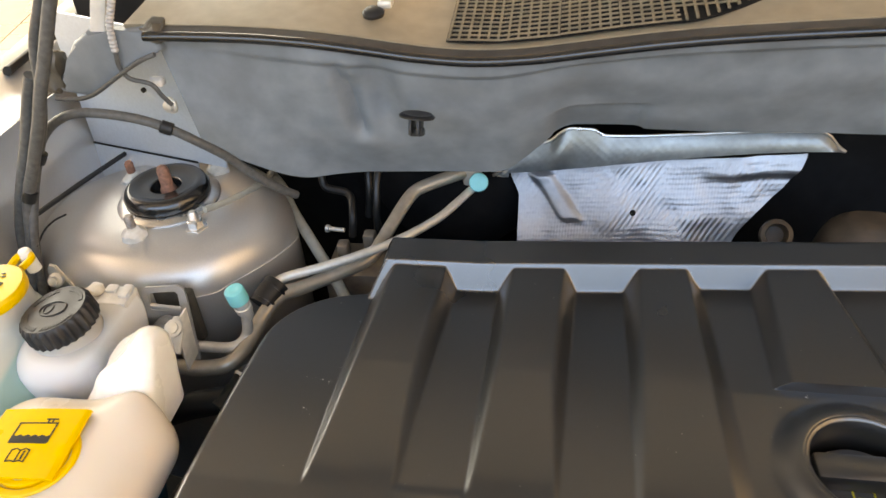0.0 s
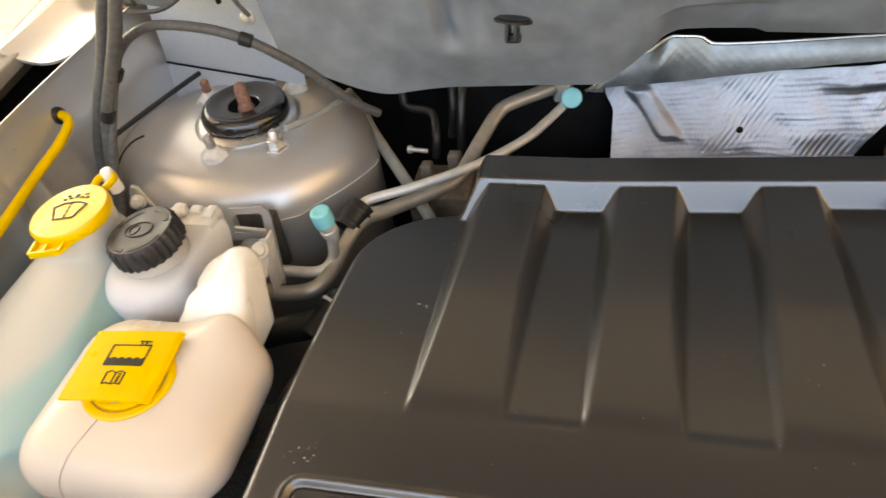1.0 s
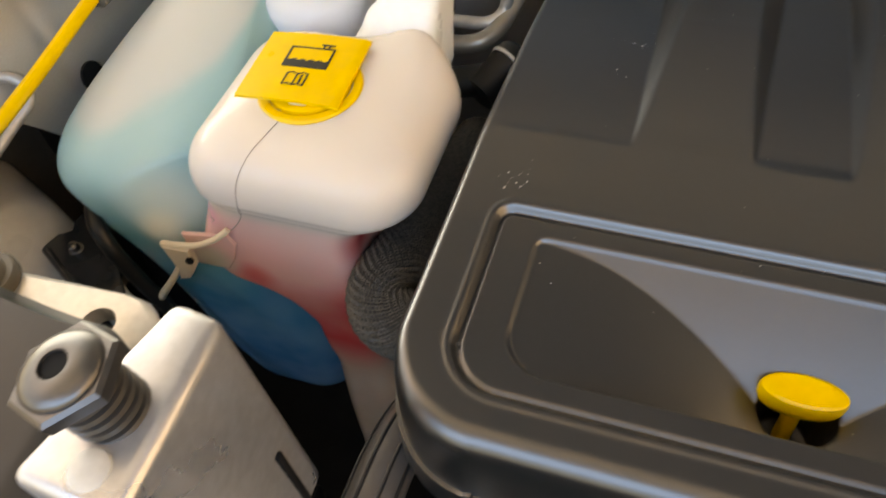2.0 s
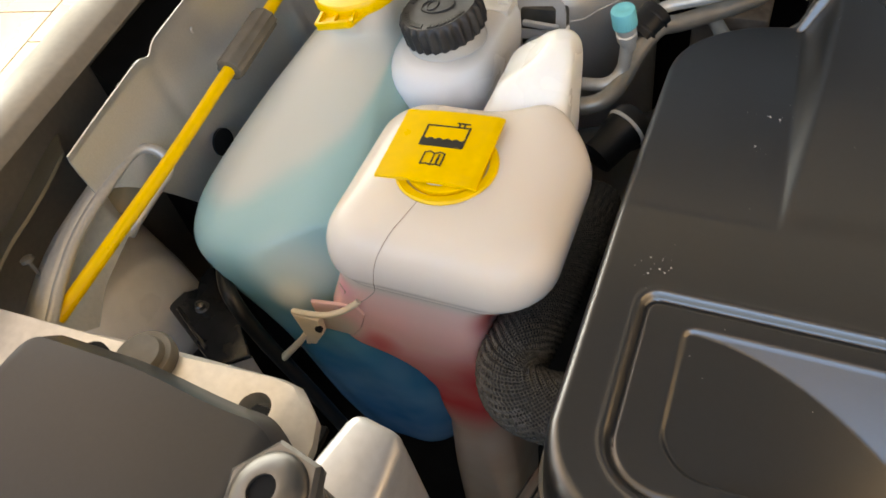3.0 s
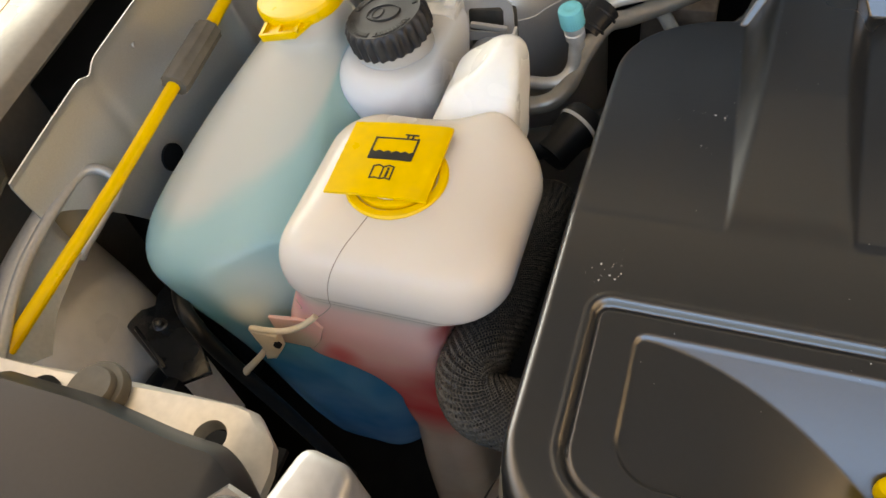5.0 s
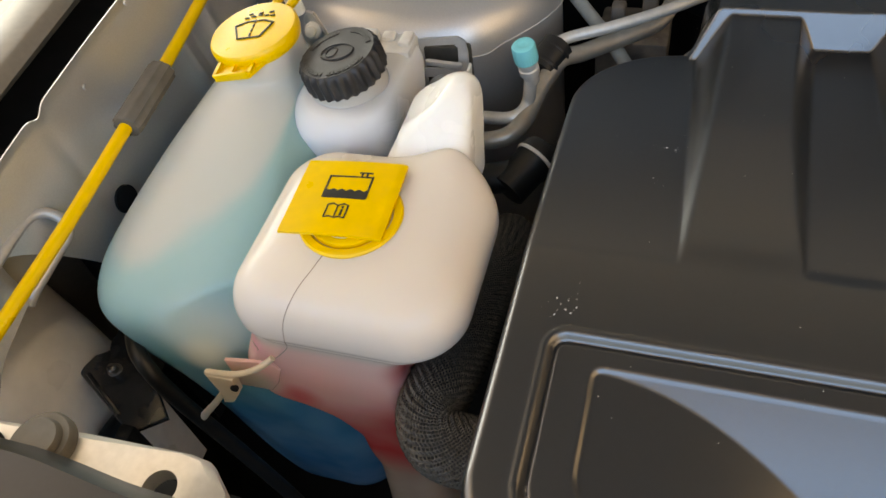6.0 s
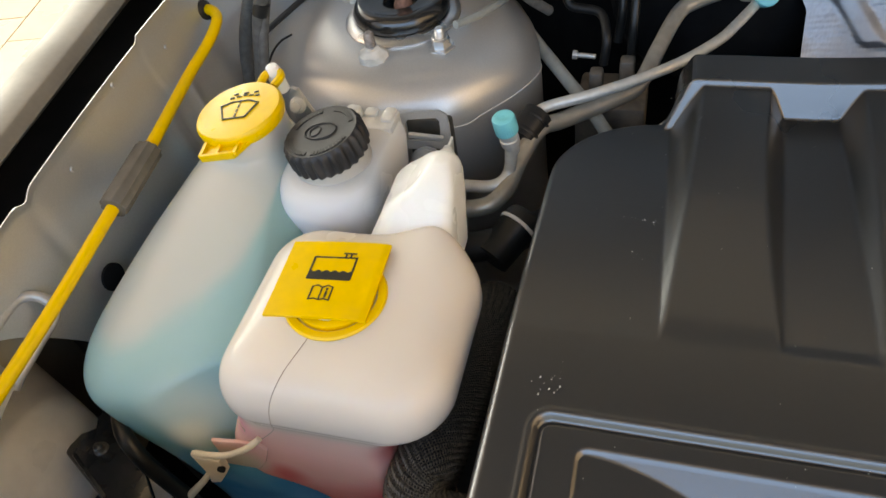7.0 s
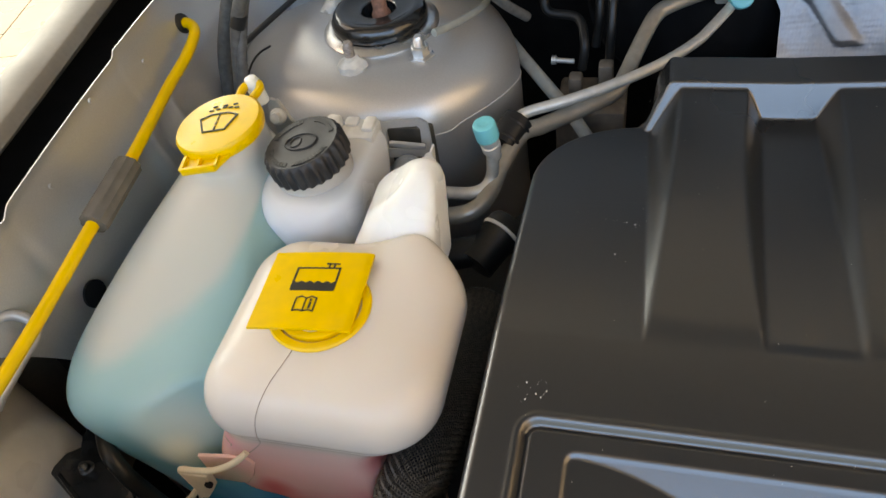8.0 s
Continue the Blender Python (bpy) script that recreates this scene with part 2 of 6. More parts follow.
# ---- materials ----
BLACK_PLASTIC = mat("moulded_black_plastic", (0.0110, 0.0113, 0.0118), 0.30, vary=0.15, grain=300, bump=0.18, bump_scale=1300, stain=(0.012, 0.012, 0.012), stain_scale=5, stain_amount=0.3, rough_vary=0.03, spec=1.0, ior=1.66)
RUBBER = mat("black_rubber", (0.012, 0.012, 0.012), 0.45, vary=0.2, bump=0.15, bump_scale=500, spec=0.4)
GLOSS_RUBBER = mat("glossy_black_cap", (0.010, 0.010, 0.010), 0.2, vary=0.2, bump=0.06, bump_scale=500, rough_vary=0.05, spec=0.8)
# near-black, also standing in for deep shade in gaps and holes
DARK = mat("grime_and_shade_black", (0.006, 0.006, 0.0065), 0.75, vary=0.4, grain=40, bump=0.3, bump_scale=200, spec=0.2)
SILVER_PAINT = mat("silver_body_paint", (0.52, 0.515, 0.50), 0.36, metal=0.6, vary=0.05, grain=900, bump=0.04, bump_scale=900, coat=0.15, stain=(0.30, 0.28, 0.25), stain_scale=6, stain_amount=0.25, rough_vary=0.05)
# silver body paint, darkened here to offset strong light from the side lamp
WING_PAINT = mat("darkened_outer_wing_paint", (0.20, 0.18, 0.152), 0.5, metal=0.3, vary=0.06, grain=200, bump=0.05, stain=(0.15, 0.133, 0.112), stain_scale=8, stain_amount=0.4)
PRIMER = mat("blue_grey_painted_sheet", (0.50, 0.575, 0.64), 0.42, metal=0.35, vary=0.05, grain=300, bump=0.05)
FELT = mat("grey_moulded_sound_mat", (0.205, 0.235, 0.255), 0.46, vary=0.16, grain=38, bump=0.3, bump_scale=260, stain=(0.15, 0.165, 0.175), stain_scale=11, stain_amount=0.55)
FLAP = mat("dusty_brown_rubber", (0.060, 0.050, 0.042), 0.5, vary=0.2, bump=0.2)
DUSTY_MESH = mat("dusty_tan_mesh", (0.19, 0.15, 0.10), 0.55, vary=0.2, bump=0.1)
ALLOY = mat("dull_aluminium", (0.70, 0.67, 0.61), 0.42, metal=0.45, vary=0.08, grain=150, bump=0.10, stain=(0.42, 0.36, 0.29), stain_scale=25, stain_amount=0.35)
SEALER = mat("white_seam_sealer", (0.72, 0.70, 0.66), 0.5, vary=0.1, bump=0.1)
FOIL = mat("embossed_foil", (0.38, 0.39, 0.405), 0.46, metal=1.0, vary=0.05, grain=200, bump=0.1, bump_scale=600)
ZINC = mat("zinc_plated_steel", (0.62, 0.60, 0.56), 0.40, metal=0.55, vary=0.07, grain=180, bump=0.08, stain=(0.42, 0.38, 0.32), stain_scale=18, stain_amount=0.3)
PLATED = mat("bright_plated_steel", (0.66, 0.65, 0.63), 0.34, metal=0.95, vary=0.07, grain=180, bump=0.08, stain=(0.45, 0.42, 0.37), stain_scale=25, stain_amount=0.3)
YELLOW = mat("yellow_plastic", (0.86, 0.52, 0.004), 0.36, vary=0.05, grain=120, bump=0.06, bump_scale=700, stain=(0.72, 0.40, 0.01), stain_scale=35, stain_amount=0.25)
INK = mat("black_print", (0.02, 0.018, 0.012), 0.5, vary=0.2, bump=0)
TURQUOISE = mat("turquoise_plastic", (0.12, 0.60, 0.62), 0.4, vary=0.06, bump=0.06, stain=(0.10, 0.42, 0.42), stain_scale=60, stain_amount=0.3)
GREY_PLASTIC = mat("charcoal_plastic", (0.013, 0.013, 0.015), 0.5, vary=0.2, grain=160, bump=0.2, bump_scale=700, stain=(0.09, 0.085, 0.075), stain_scale=60, stain_amount=0.35)
GREASE = mat("pale_wax", (0.62, 0.60, 0.55), 0.42, sss=0.2, vary=0.12, grain=120, bump=0.4, bump_scale=180)
RUST = mat("rusty_thread", (0.24, 0.11, 0.075), 0.7, vary=0.35, grain=300, bump=0.5, bump_scale=500)
DULL_STUD = mat("grey_brown_thread", (0.30, 0.26, 0.23), 0.5, metal=0.5, vary=0.3, grain=300, bump=0.3, bump_scale=500)
SEAL_GREEN = mat("dusty_grey_green_hose", (0.30, 0.31, 0.28), 0.55, vary=0.12, grain=90, bump=0.1)
LOOM = mat("dusty_cable_sleeve", (0.085, 0.084, 0.08), 0.55, vary=0.25, grain=200, bump=0.3, bump_scale=300)
TAN = mat("dusty_scuttle_plastic", (0.30, 0.235, 0.16), 0.5, vary=0.1, grain=60, bump=0.12, stain=(0.20, 0.15, 0.10), stain_scale=7, stain_amount=0.4)
TILE = mat("cream_floor_tile", (0.275, 0.245, 0.20), 0.28, vary=0.06, grain=10, bump=0.04, bump_scale=60, stain=(0.24, 0.21, 0.165), stain_scale=3, stain_amount=0.35)
GROUT = mat("grey_tile_joint", (0.17, 0.16, 0.145), 0.8, vary=0.15)
OLIVE = mat("olive_primer", (0.24, 0.205, 0.14), 0.55, vary=0.12, grain=30, bump=0.1, stain=(0.16, 0.13, 0.085), stain_scale=14, stain_amount=0.5)
GRIP = mat("brown_grey_rubber_grip", (0.10, 0.088, 0.07), 0.55, vary=0.15, grain=100, bump=0.2, bump_scale=500)
# neck band lightened in colour to offset the shade under the shoulder
COOLANT = filled_plastic("coolant_bottle_plastic", [(0.60, (0.50, 0.33, 0.22)), (0.722, (0.54, 0.33, 0.23)), (0.745, (0.62, 0.20, 0.15)), (0.770, (0.68, 0.06, 0.06)), (0.800, (0.78, 0.11, 0.10)), (0.820, (0.86, 0.25, 0.22)), (0.840, (0.90, 0.43, 0.38)), (0.872, (0.92, 0.50, 0.45)), (0.894, (0.86, 0.55, 0.49)), (0.904, (0.70, 0.585, 0.50)), (0.914, (0.66, 0.585, 0.515)), (0.97, (0.67, 0.615, 0.53))],
                         tint=(0.72, 0.58, 0.44), amount=0.22, fluid_light_pools=[((-0.288, 0.218, 0.880), 0.034, (0.70, 0.012, 0.03), 0.95), ((-0.298, 0.215, 0.810), 0.050, (0.62, 0.012, 0.03), 0.85), ((-0.376, 0.203, 0.830), 0.020, (0.75, 0.09, 0.09), 0.75), ((-0.406, 0.199, 0.843), 0.026, (0.72, 0.60, 0.46), 0.95), ((-0.394, 0.200, 0.888), 0.018, (0.80, 0.30, 0.36), 0.7)])
HORN = mat("white_bottle_plastic", (0.80, 0.785, 0.73), 0.24, sss=0.35, vary=0.03, bump=0.05, spec=0.3)
# the two pale pools paint in light on the front facet and its edge
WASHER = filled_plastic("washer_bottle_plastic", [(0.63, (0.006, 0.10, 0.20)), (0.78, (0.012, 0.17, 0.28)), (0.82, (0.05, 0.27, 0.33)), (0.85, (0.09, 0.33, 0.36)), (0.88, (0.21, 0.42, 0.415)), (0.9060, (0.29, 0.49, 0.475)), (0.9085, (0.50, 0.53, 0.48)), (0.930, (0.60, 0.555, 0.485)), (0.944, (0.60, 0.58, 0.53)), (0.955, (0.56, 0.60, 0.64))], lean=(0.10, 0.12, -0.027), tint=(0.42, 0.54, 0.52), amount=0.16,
                        fluid_light_pools=[((-0.428, 0.203, 0.878), 0.046, (0.66, 0.70, 0.62), 0.62), ((-0.436, 0.199, 0.862), 0.022, (0.78, 0.74, 0.58), 0.7)], scatter=0.004)
STEERING = filled_plastic("reservoir_plastic", [(0.85, (0.46, 0.52, 0.61)), (0.89, (0.58, 0.63, 0.70)), (0.925, (0.66, 0.69, 0.73)), (0.940, (0.66, 0.67, 0.66)), (0.9445, (0.50, 0.47, 0.42)), (0.97, (0.34, 0.30, 0.25))])

# ---- the floor outside and the shell of the car ----
def build_floor():
    bm = bmesh.new()
    block(bm, (-60, -60, -0.10), (60, 60, -0.004), 0)
    ground = lone("ground", bm, GROUT, "grey jointed floor under the parked car", "floor", kind="structure", smooth=False)
    size, gap = 0.6, 0.004
    bm = bmesh.new()
    block(bm, (0, 0, -0.02), (size - gap, size - gap, 0), 0.0015, segments=1)
    first = finish("floor_tile", bm, TILE)
    turn = pose(-2.385, 1.33, 0, 0, 0, 11)
    for i in range(-5, 6):
        for j in range(-4, 9):
            ob = first if (i, j) == (-5, -4) else new("floor_tile", first.data)
            under(ob, ground)
            ob.matrix_basis = turn @ pose(i * size, j * size + (0.17 if i % 2 else 0), 0)
    return ground


def build_light_canopy():
    """An unseen roof and two walls, made up to shape the light; the front and the left stay clear to the sky."""
    paint = mat("cream_wall_paint", (0.66, 0.55, 0.41), 0.8, vary=0.05, grain=4, bump=0.1, bump_scale=50)
    bm = block(bmesh.new(), (-2.75, -2.5, 3.7), (0.9, 6.0, 3.85), 0)
    lone("ceiling", bm, mat("pale_ceiling_paint", (0.84, 0.74, 0.60), 0.8, vary=0.05, grain=4, bump=0.1, bump_scale=50), "unseen cream canopy roof, added to shade the car", "ceiling", kind="structure", smooth=False)
    bm = block(bmesh.new(), (-2.75, 6.0, -0.004), (3.0, 6.15, 3.85), 0)
    lone("added_wall_north", bm, paint, "unseen cream wall behind the car, added to close the place", "wall", kind="structure", smooth=False)
    bm = block(bmesh.new(), (3.0, -2.5, -0.004), (3.15, 6.15, 4.6), 0)
    lone("added_wall_east", bm, paint, "unseen cream wall beside the car, added as a warm reflector", "wall", kind="structure", smooth=False)


build_floor()
build_light_canopy()


def build_bay():
    """The tub that closes the engine bay below and behind, near-black in place of its shade."""
    tub = thing("engine_bay_tub", (0, 0.35, 0.0), "near-black tub of the engine bay, its shade put into the colour", "car body", kind="structure")
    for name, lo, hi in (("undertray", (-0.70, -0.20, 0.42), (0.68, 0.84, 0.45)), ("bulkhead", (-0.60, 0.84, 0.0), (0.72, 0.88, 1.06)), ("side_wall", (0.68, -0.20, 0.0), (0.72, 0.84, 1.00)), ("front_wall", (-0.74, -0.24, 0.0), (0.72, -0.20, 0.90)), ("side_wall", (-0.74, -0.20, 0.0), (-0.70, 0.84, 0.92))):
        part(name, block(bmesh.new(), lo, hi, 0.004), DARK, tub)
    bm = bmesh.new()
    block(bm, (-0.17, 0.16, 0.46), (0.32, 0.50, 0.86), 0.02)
    lone("engine_block", bm, DARK, "near-black engine block under its cover", "engine")


build_bay()


def build_fender():
    """Inner wing: an upright sheet with a folded lip, and the outer wing beyond a dark gap."""
    wing = thing("inner_wing", (-0.55, 0.40, 0.80), "silver painted inner wing with a folded lip and a round hole", "car body", kind="structure")

    def wall(u, v):
        y = 0.197 + 0.60 * u
        d = y - 0.2
        hi = 0.967 + 0.154 * d - 0.2 * d * d - 0.005 * math.exp(-((y - 0.287) / 0.006) ** 2) + 0.004 * step(0.443, 0.447, y)
        lo = 0.70 + 0.235 * step(0.37, 0.19, y)
        k = (1 - v) * (hi - lo)
        x = -0.558 + 0.0016 * (1 - step(0.0, 0.006, k)) + 0.022 * step(0, 0.14, k) + 0.004 * math.exp(-((k - 0.055) / 0.012) ** 2) * step(0.30, 0.36, y)
        x += (0.006 * math.exp(-((y - 0.425) / 0.010) ** 2) - 0.004 * math.exp(-((y - 0.447) / 0.005) ** 2) + 0.004 * math.exp(-((y - 0.468) / 0.008) ** 2)) * step(0.03, 0.09, k)
        return Vector((x, y, hi - k))

    bm = sheet(wall, 240, 50, 0.0012, (-1, 0, 0))
    part("wall", bm, SILVER_PAINT, wing)
    bm = bmesh.new()
    lathe(bm, [(0.0105, 0), (0.0105, 0.002)], (-0.5385, 0.295, 0.893), (1, 0, 0.12), 20)
    part("round_hole", bm, DARK, wing, "dark round hole")
    for y, z in ((0.33, 0.965), (0.40, 0.985), (0.47, 0.972)):
        part("spot_weld", lathe(bmesh.new(), [(0.0022, 0), (0.0018, 0.0012)], (-0.5545, y, z), (1, 0, 0.1), 10), SILVER_PAINT, wing)

    def outer(u, v):
        y = 0.02 + 0.98 * u
        x = -0.578 - 0.125 * (y - 0.18) - 0.068 * min(v, 0.6) - 0.030 * step(0.55, 1.0, v)
        return Vector((x, y, 0.985 + 0.010 * u + 0.0035 * math.sin(math.pi * min(1.0, v / 0.6)) - 0.005 * step(0.06, 0.0, v) - 0.40 * step(0.56, 1.0, v) ** 1.3))

    bm = sheet(outer, 40, 40, 0.003, (0.3, 0, -1))
    lone("outer_wing", bm, WING_PAINT, "beige-silver painted outer wing beside the open engine bay", "car body", kind="structure")
    bm = sheet(lambda u, v: Vector((-0.562 - 0.090 * v, 0.600 + 0.372 * u, 0.998 - 0.012 * math.sin(math.pi * v) + 0.010 * u)), 16, 8, 0.003, (0, 0, -1))
    lone("wing_rear_sheet", bm, SILVER_PAINT, "silver painted sheet closing the rear of the wing gap", "car body", kind="structure")
    bm = tube(bmesh.new(), [(-0.6400, 0.735, 1.004), (-0.6365, 0.80, 1.008), (-0.6350, 0.86, 1.010), (-0.6400, 0.92, 1.012), (-0.6480, 0.97, 1.014)], 0.0085, 12, 6, flat=0.6)
    lone("wing_seal", bm, RUBBER, "black rubber seal along the rear edge of the wing", "seal", kind="structure")
    bm = sheet(lambda u, v: Vector((-0.690 + 0.085 * v + 0.03 * u * v, 0.285 - 0.062 * v - 0.15 * u, 0.936 - 0.018 * u - 0.012 * math.sin(math.pi * v) + 0.006 * noise.noise(Vector((u * 3, v * 2, 0))))), 20, 16, 0.003, (0, 0, -1))
    lone("wing_end_sheet", bm, OLIVE, "olive primed sheet below the end of the outer wing", "car body", kind="structure")
    # one near-black slab stands for the gap's foam and its deep shade
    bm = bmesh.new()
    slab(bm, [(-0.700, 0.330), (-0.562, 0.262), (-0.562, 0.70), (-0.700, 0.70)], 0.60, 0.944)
    lone("wing_gap_foam_shade", bm, DARK, "black dusty foam slab that also stands for the shade in the wing gap", "car body", kind="structure")


build_fender()


def build_tower():
    tower = thing("strut_tower", (-0.40, 0.605, 0.70), "silver painted domed strut tower with wax-covered studs", "car body", kind="structure")
    c, ax = Vector((-0.402, 0.607, 0)), (0.0, 0.0, 1)
    bm = bmesh.new()
    prof = [(0.128, 0.60), (0.124, 0.84), (0.123, 0.872), (0.120, 0.886), (0.113, 0.900), (0.104, 0.909), (0.092, 0.915), (0.076, 0.919), (0.062, 0.9205), (0.046, 0.921), (0.02, 0.921)]
    lathe(bm, prof, c, ax, 96)
    for v in bm.verts:
        # the pressing runs out sideways to the inner wing
        if v.co.x < c.x:
            v.co.x = c.x + (v.co.x - c.x) * (1 + 0.26 * step(0.0, 0.10, c.x - v.co.x))
    part("dome", bm, SILVER_PAINT, tower)
    bm = bmesh.new()
    lathe(bm, [(0.053, 0.915), (0.0535, 0.9225), (0.048, 0.926), (0.044, 0.926), (0.042, 0.921)], c, ax, 56)
    part("raised_ring", bm, PLATED, tower)
    bm = bmesh.new()
    lathe(bm, [(0.040, 0.920), (0.0435, 0.926), (0.0445, 0.932), (0.0425, 0.937), (0.0395, 0.9405), (0.036, 0.9415), (0.033, 0.9405), (0.028, 0.9385), (0.021, 0.9375), (0.0170, 0.938), (0.0158, 0.937), (0.0150, 0.926), (0.005, 0.925)], c, ax, 64)
    part("bearing_cap", bm, GLOSS_RUBBER, tower, "glossy black ring cap")
    bm = bmesh.new()
    lathe(bm, [(0.0085, 0.925), (0.0085, 0.934), (0.0065, 0.938), (0.0065, 0.955), (0.005, 0.960), (0.002, 0.962)], c + Vector((0.002, 0, 0)), ax, 16)
    part("damper_rod", bm, RUST, tower, "rusty damper rod end")
    for a, waxed, rusty in ((263, True, True), (317, False, False), (62, True, True), (150, True, True)):
        g = radians(a)
        q = c + Vector((0.066 * math.cos(g), 0.066 * math.sin(g), 0.919))
        bm = bmesh.new()
        if waxed:
            lathe(bm, [(0.0125, -0.001), (0.0128, 0.002), (0.0115, 0.006), (0.0085, 0.0085), (0.0070, 0.0095), (0.0062, 0.0120), (0.004, 0.0125)], q, ax, 24)
            for v in bm.verts:
                v.co += Vector((noise.noise(v.co * 190), noise.noise(v.co * 170 + Vector((9, 0, 0))), 0.4 * noise.noise(v.co * 160 + Vector((0, 4, 0))))) * 0.0032
        else:
            lathe(bm, [(0.0125, -0.001), (0.0125, 0.0012), (0.0085, 0.0016), (0.0085, 0.0090), (0.0072, 0.0100), (0.005, 0.0100)], q, ax, 6)
        nut = part("stud_nut", bm, GREASE if waxed else PLATED, tower, "wax-smeared nut" if waxed else "bare plated nut")
        bm = bmesh.new()
        prof = [(0.0042, 0.008)]
        turns = 8 if rusty else 4
        for k in range(turns):
            prof += [(0.0048, 0.0112 + k * 0.0017), (0.0040, 0.01205 + k * 0.0017)]
        lathe(bm, prof + [(0.0032, 0.0120 + turns * 0.0017)], q, ax, 16)
        part("stud", bm, (DULL_STUD if a == 263 else RUST) if rusty else PLATED, tower)
    bm = bmesh.new()
    tube(bm, [c + Vector((0.1238 * math.cos(radians(a)), 0.1238 * math.sin(radians(a)), z)) for a, z in ((-66, 0.8805), (-58, 0.879), (-50, 0.877), (-44, 0.880), (-36, 0.8805), (-24, 0.878), (-10, 0.872), (6, 0.860), (22, 0.846), (36, 0.832))], 0.0006, 6, 5)
    part("sealer_bead", bm, SEALER, tower, "thin white bead of seam sealer")


build_tower()


def build_plenum():
    """Front wall of the scuttle: a painted corner sheet, a moulded mat, a rubber lip along the top and the tan scuttle above it."""
    def top(x):
        return 1.100 - 0.022 * math.exp(-((x + 0.07) / 0.13) ** 2) + 0.012 * step(0.05, 0.4, x)

    def low(x):
        return 0.932 - 0.008 * math.exp(-((x + 0.2) / 0.12) ** 2) + 0.051 * step(-0.06, 0.02, x) + 0.046 * step(-0.25, -0.36, x)

    def mat_face(u, v):
        edge = -0.352 - 0.020 * v
        x = edge + (0.655 - edge) * u
        z = low(x) + (top(x) - low(x)) * v
        y = 0.606 + 0.055 * (1 - v) ** 1.2 + 0.018 * math.sin(math.pi * v) * math.exp(-((x + 0.165) / 0.016) ** 2) * step(0.25, 0.6, v)
        y -= 0.010 * math.exp(-((x + 0.2) / 0.05) ** 2) * math.sin(math.pi * v)
        y += 0.007 * step(-0.006, 0.0, x) * step(0.088, 0.080, x) * step(0.34, 0.30, v)
        y += 0.006 * step(0.90, 0.86, v)
        y += 0.010 * math.exp(-((x + 0.190) / 0.010) ** 2) * step(0.3, 0.45, v) * step(0.85, 0.7, v)
        y += 0.004 * noise.noise(Vector((x * 9, v * 3, 0))) + 0.008 * math.exp(-((x + 0.183 + 0.02 * v) / 0.006) ** 2) * step(0.3, 0.5, v) * step(0.95, 0.8, v)
        flush = step(0.0, 0.16, u)
        return Vector((x, y * flush + 0.6190 * (1 - flush), z))

    bm = sheet(mat_face, 220, 60, 0.012, (0, 1, -0.1))
    lone("bulkhead_mat", bm, FELT, "grey moulded rubber mat across the bulkhead", "insulation mat", kind="structure")

    def corner(u, v):
        x = -0.545 + 0.200 * u + 0.010 * v * u
        z0 = 0.925 + 0.016 * u
        z = z0 + (1.09 - z0) * v
        return Vector((x + 0.012 * v * (1 - u), 0.70 - 0.073 * u + 0.012 * (1 - v), z))

    def ledge(u, v):
        p = corner(u, 0)
        return Vector((p.x, p.y - 0.030 * v, p.z - 0.004 * step(0.0, 0.2, v) - 0.085 * v))

    bm = sheet(corner, 20, 12, 0.003, (0, 1, 0))
    sheet_ob = thing("bulkhead_corner", (-0.45, 0.66, 0.93), "blue-grey painted corner sheet of the bulkhead with a bolt", "car body", kind="structure")
    part("sheet", bm, PRIMER, sheet_ob)
    part("lower_sheet", sheet(lambda u, v: ledge(0.80 * u, v), 20, 8, 0.003, (0, 0.3, -1)), PRIMER, sheet_ob, "painted sheet running down to the strut tower")
    crease = [ledge(0.80 * k / 12, 0.0) + Vector((0, -0.0012, 0.0005)) for k in range(13)]
    part("seam", tube(bmesh.new(), crease, 0.0012, 6, 3), DARK, sheet_ob, "dark open seam")
    bm = lathe(bmesh.new(), [(0.0025, -0.002), (0.0025, 0.0012), (0.001, 0.0012)], (-0.4135, 0.640, 1.030), (-0.37, -0.93, 0), 12)
    part("drilled_hole", bm, DARK, sheet_ob, "small black hole")
    bm = lathe(bmesh.new(), [(0.0085, 0), (0.0085, 0.002), (0.0055, 0.003), (0.0055, 0.007), (0.003, 0.008)], (-0.378, 0.6245, 1.022), (-0.3, -0.93, 0.15), 12)
    part("earth_bolt", bm, ZINC, sheet_ob, "bright plated earth bolt")
    bm = block(bmesh.new(), (-0.392, 0.618, 1.044), (-0.378, 0.628, 1.052), 0.002)
    part("wire_clip", bm, SEALER, sheet_ob, "small white wire clip")

    bm = bmesh.new()
    tube(bm, [(x, 0.603, top(x) + 0.002) for x in [-0.372 + 0.05 * k for k in range(21)]], 0.0045, 10, 4)
    lip = thing("scuttle_seal", (0.1, 0.603, 1.09), "black rubber scuttle seal with a worn bright edge", "seal", kind="structure")
    part("bead", bm, GLOSS_RUBBER, lip, "worn bead with a bright edge")
    bm = sheet(lambda u, v: Vector((-0.372 + u, 0.6065 + 0.017 * v, top(-0.372 + u) + 0.002 + 0.006 * v - 0.003 * v * v)), 80, 4, 0.004, (0, 0.3, -1))
    part("flap", bm, FLAP, lip, "dusty brown flap")

    def scuttle(u, v):
        x = -0.40 + 1.05 * u
        return Vector((x, 0.622 + 0.35 * v, top(x) + 0.006 + 0.035 * v))

    bm = sheet(scuttle, 60, 16, 0.006, (0, 0, -1))
    cowl = lone("scuttle_panel", bm, TAN, "dusty tan scuttle panel below the windscreen", "car body", kind="structure")
    grille = thing("scuttle_grille", (0.05, 0.66, 1.118), "black plastic mesh grille in the scuttle", "grille")
    bm = bmesh.new()

